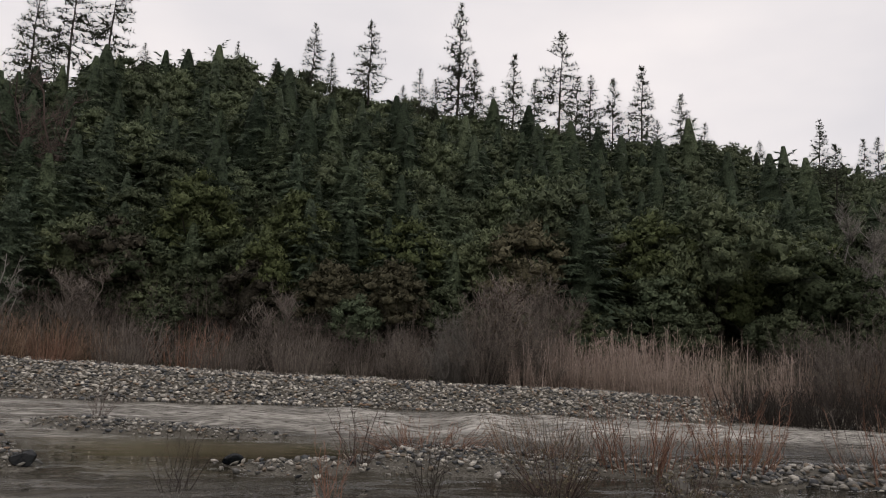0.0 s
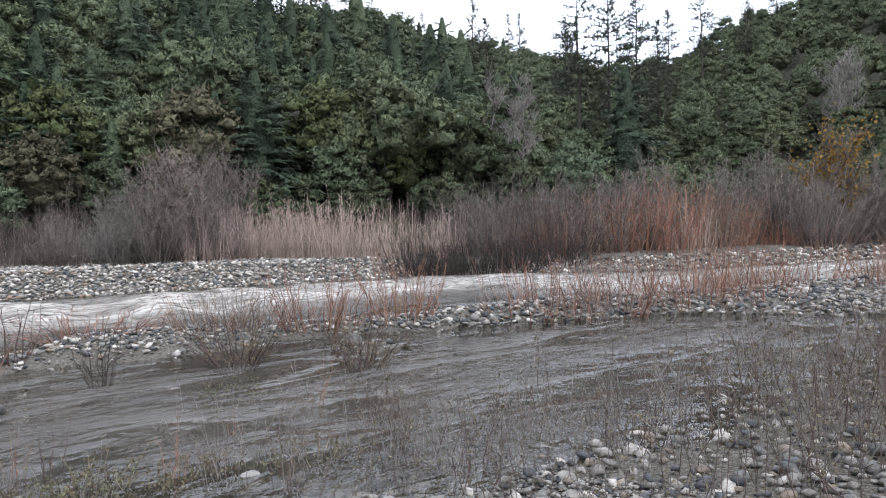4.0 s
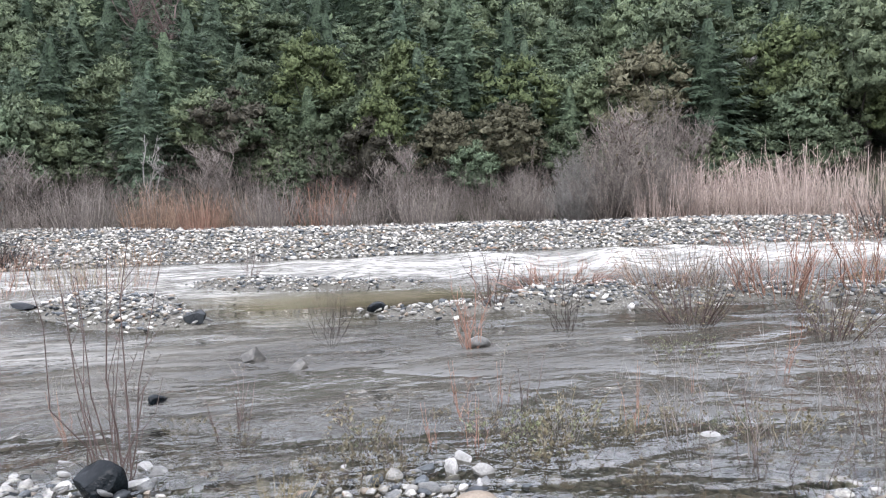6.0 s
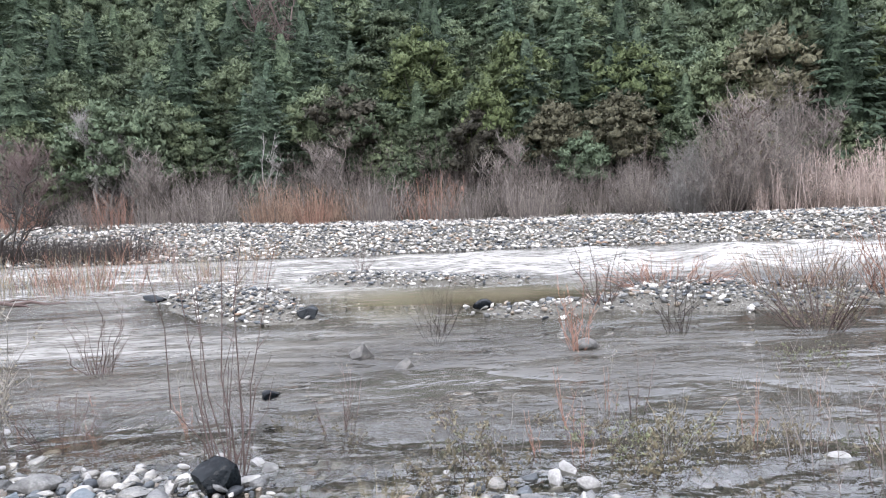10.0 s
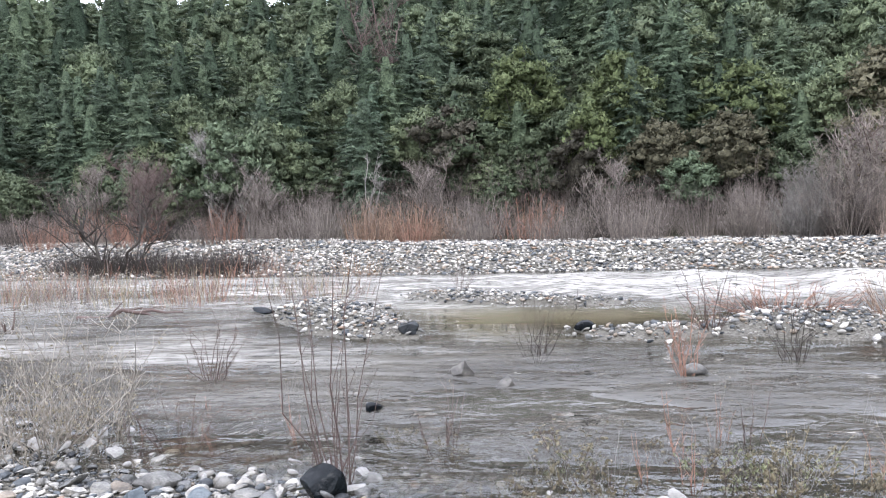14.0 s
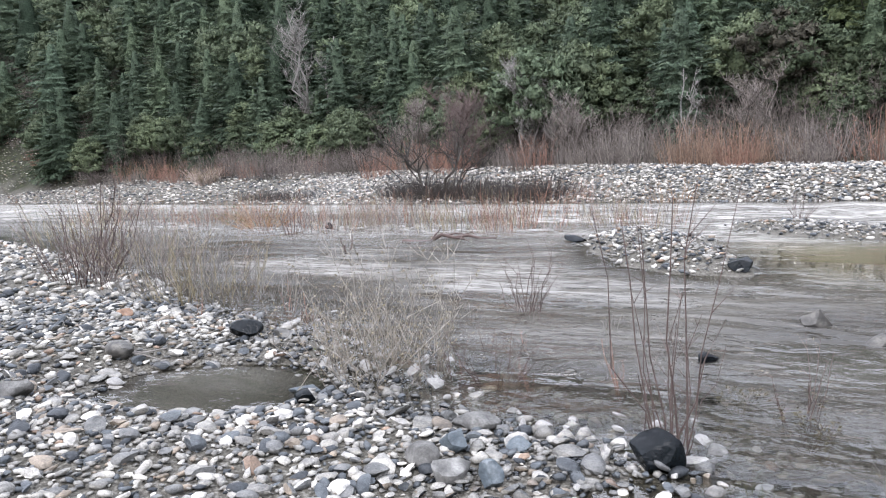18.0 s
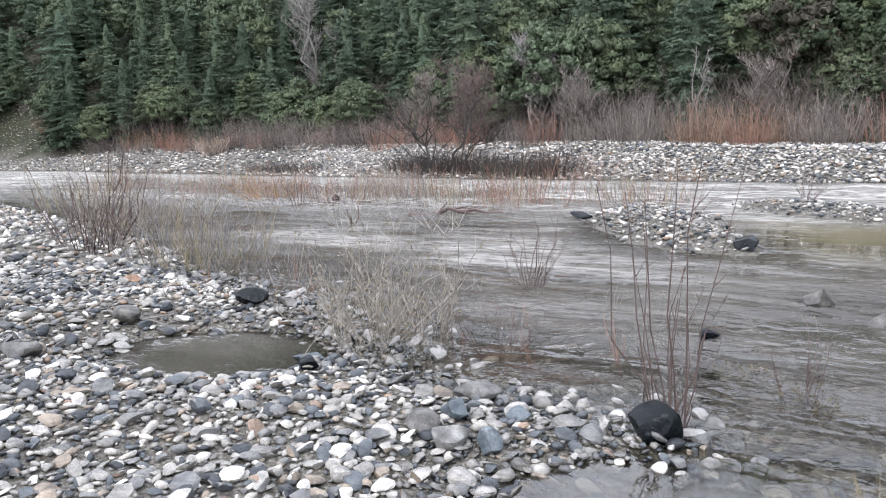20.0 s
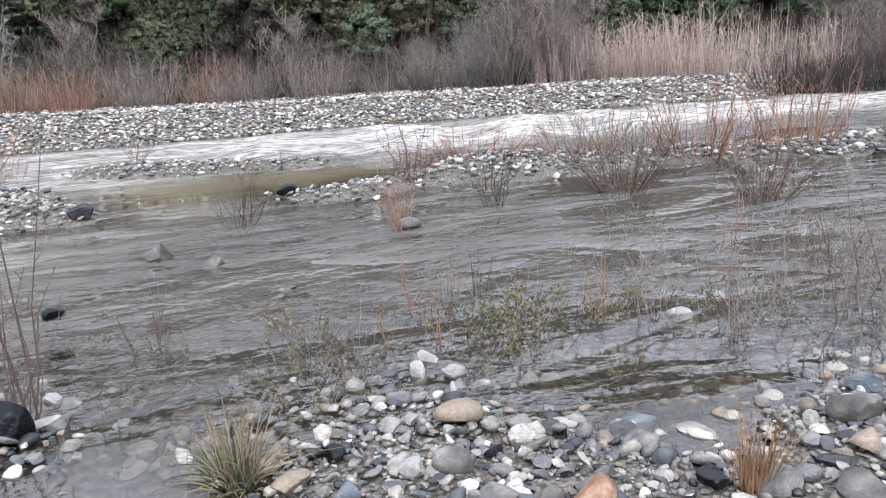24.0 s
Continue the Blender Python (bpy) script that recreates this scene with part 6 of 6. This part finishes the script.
for i in range(22):
    x, y = rng.uniform(-0.8, 4.5), rng.uniform(4.0, 6.2)
    plant("dry_stalk", STALKS[i % 3], x, y, rng.uniform(0.4, 0.9), rng.uniform(0, 6), "thin dry stalks standing in the shallow stream", "stalks in the shallows")
for i in range(26):
    x, y = rng.uniform(-7.5, -1.4), rng.uniform(4.9, 7.6)
    plant("dry_stalk", STALKS[i % 3], x, y, rng.uniform(0.3, 0.7), rng.uniform(0, 6), "thin dry stalks standing in the shallow stream", "stalks in the shallows")
# overgrown right shore
TALLS = [clump_meshes(681 + i, 1.15, 0.6, 12, 80, (M_DARKTWIG, M_GREYTWIG, M_DARKTWIG, M_WILLOW)[i], 0.0044, M_WEEDLEAF, (120, 60, 150, 90)[i], 0.35, 0.034, 0.12, 0.95) for i in range(4)]
for i in range(95):
    x, y = 2.5 + 12.5 * rng.rand() ** 1.5, rng.uniform(0.2, 3.3) if i % 6 else rng.uniform(3.0, 4.8)
    if math.hypot(x, y) < 4.2 or (x < 4.2 and y < 3.0) or y > 5.0 - 0.09 * x or (inside(x, y, NEAR_SHORE) < -0.3 and i % 3):
        continue
    near = math.hypot(x, y) < 6
    plant("dry_shrub", TALLS[rng.randint(4)], x, y, rng.uniform(0.55, 1.0) if near else rng.uniform(0.6, 1.15), rng.uniform(0, 6), "thin grey-brown dry stems with withered leaves on the shore", "dry stems on the shore")
for i in range(14):
    x, y = rng.uniform(2.6, 5.2), rng.uniform(2.9, 5.0)
    plant("dry_stalk", TALLS[i % 4], x, y, rng.uniform(0.35, 0.75), rng.uniform(0, 6), "thin dark stalks with withered leaves in the shallows", "stalks in the shallows", rng.uniform(0.8, 1.3))
for i in range(26):
    x, y = rng.uniform(3.6, 7.0), rng.uniform(1.3, 3.2)
    plant("dry_stalk", TALLS[i % 4], x, y, rng.uniform(0.45, 0.75), rng.uniform(0, 6), "dry brown stalks with withered leaves among the cobbles", "stalks on the cobbles", rng.uniform(0.8, 1.2))
REDS = [clump_meshes(691 + i, 1.2, 0.9, 26, 130, (M_REDWILLOW, M_WILLOW, M_ORANGE)[i], 0.0075, None, 0, 0.45, 0.03, 0.10, 0.85) for i in range(3)]
REEDS = [clump_meshes(695 + i, 1.0, 0.9, 22, 60, (M_WILLOW, M_GREYTWIG, M_STRAW, M_REDWILLOW)[i], 0.0065, None, 0, 0.3, 0.03, 0.08, 0.95) for i in range(4)]
for i in range(150):
    x, y = rng.uniform(8.5, 30), rng.uniform(-2, 11)
    if inside(x, y, RIGHT_BAR) < 0.1:
        continue
    plant("willow_shrub", REDS[min(2, int(rng.exponential(0.8)))], x, y, rng.uniform(0.7, 1.45), rng.uniform(0, 6), "red-brown leafless willow shrub on the overgrown bar", "shrubs on the overgrown bar")
for i in range(150):
    x, y = rng.uniform(-30, -4.5), rng.uniform(15.2, 21)
    if inside(x, y, REED_STRIP) < -0.2:
        continue
    plant("reed_clump", REEDS[(0, 0, 1, 2, 2, 3, 3)[rng.randint(7)]], x, y, rng.uniform(0.5, 1.35), rng.uniform(0, 6), "sparse thin dry stems standing in shallow water", "stems on the flooded strip")
# dark brush at the foot of the far bar and on the bank
rng = np.random.RandomState(88)
for i in range(22):
    s = i / 21
    x, y = -20.0 + 9.0 * s + rng.normal() * 0.2, 28.2 - 2.2 * s + rng.normal() * 0.15
    shrub("brush", T_DARK[i % 2], on(x, y), (0.7, 0.7, rng.uniform(0.45, 0.65)), i, "dark leafless brush at the foot of the gravel bar", "brush along the bar")
for i in range(6):
    x, y = -31.5 + 0.9 * i, 30.4 - 0.22 * i
    shrub("brush", T_DARK[i % 2], on(x, y), (0.6, 0.6, 0.35), i, "low dark brush and driftwood on the bar", "brush along the bar")
for i in range(16):
    x, y = rng.uniform(17.8, 23), 0
    y = 20.3 - (x - 18) * 0.55 + rng.uniform(-0.6, 0.8)
    shrub("brush", T_DARK[i % 2], on(x, y), rng.uniform(0.6, 0.95), i, "dark leafless brush overhanging the bank", "brush along the bank")
bare_tree(on(-17.2, 27.6), 2.8, 4.2, 130, 221, M_BLACKTWIG, M_BARK, "dark leafless snag leaning on the gravel bar", 0, 3, 2.6)
shrub("pale_shrub", clump_meshes(701, 1.5, 1.7, 120, 500, M_PINKWILLOW, 0.02, M_STRAW, 900, 0.8, 0.12), on(-45.5, 38.9), 1.0, 0, "small whitish shrub on the gravel bar", "shrubs on the gravel bar")
for i, (x, y, k, m) in enumerate([(-4.1, 23.9, 0.6, 1), (-6.3, 24.3, 0.9, 2), (-9.5, 25.2, 1.0, 0), (-10.8, 25.4, 0.9, 0), (16.9, 21.0, 0.5, 2)]):
    shrub("low_shrub", REDS[m], on(x, y), k, i, "small dry shrub on the gravel bar", "shrubs on the gravel bar")

# driftwood on the cobbles and in the stream
def driftwood(name, a, b, radius, seed, label, mat=M_GREYTWIG, forks=2):
    rg = np.random.RandomState(seed)
    a, b = np.array([a], float), np.array([b], float)
    spine = bent(rg, a, b, 8, 0.02)
    bits = [tubes(spine, taper([radius], 8, 0.4), 7)]
    for j in range(forks):
        p = spine[:, rg.randint(2, 6)]
        bits.append(tubes(bent(rg, p, p + (b - a) * 0.3 + rg.normal(size=(1, 3)) * np.linalg.norm(b - a) * 0.12 + np.array([0, 0, 0.06]), 5, 0.03), taper([radius * 0.5], 5, 0.3), 5))
    return tagged(new(name, quick_mesh(name, *joined(*bits), mat, True)), label, "driftwood", "driftwood on the shore")


driftwood("driftwood", (-7.2, 4.0, 0.22), (-5.95, 4.62, 0.16), 0.020, 1, "bleached driftwood stick on the cobbles")
driftwood("driftwood", (-9.6, 13.8, 0.0), (-7.6, 14.5, 0.05), 0.06, 2, "dark branch stranded in the stream", M_DARKTWIG, 3)
driftwood("driftwood", (10.3, 24.6, 0.42), (12.4, 25.0, 0.50), 0.05, 3, "bleached driftwood on the gravel bar", M_GREYTWIG, 2)
driftwood("driftwood", (27.5, 17.8, 0.5), (31.0, 16.4, 1.1), 0.05, 4, "fallen pale branch on the river bank", M_GREYTWIG, 2)
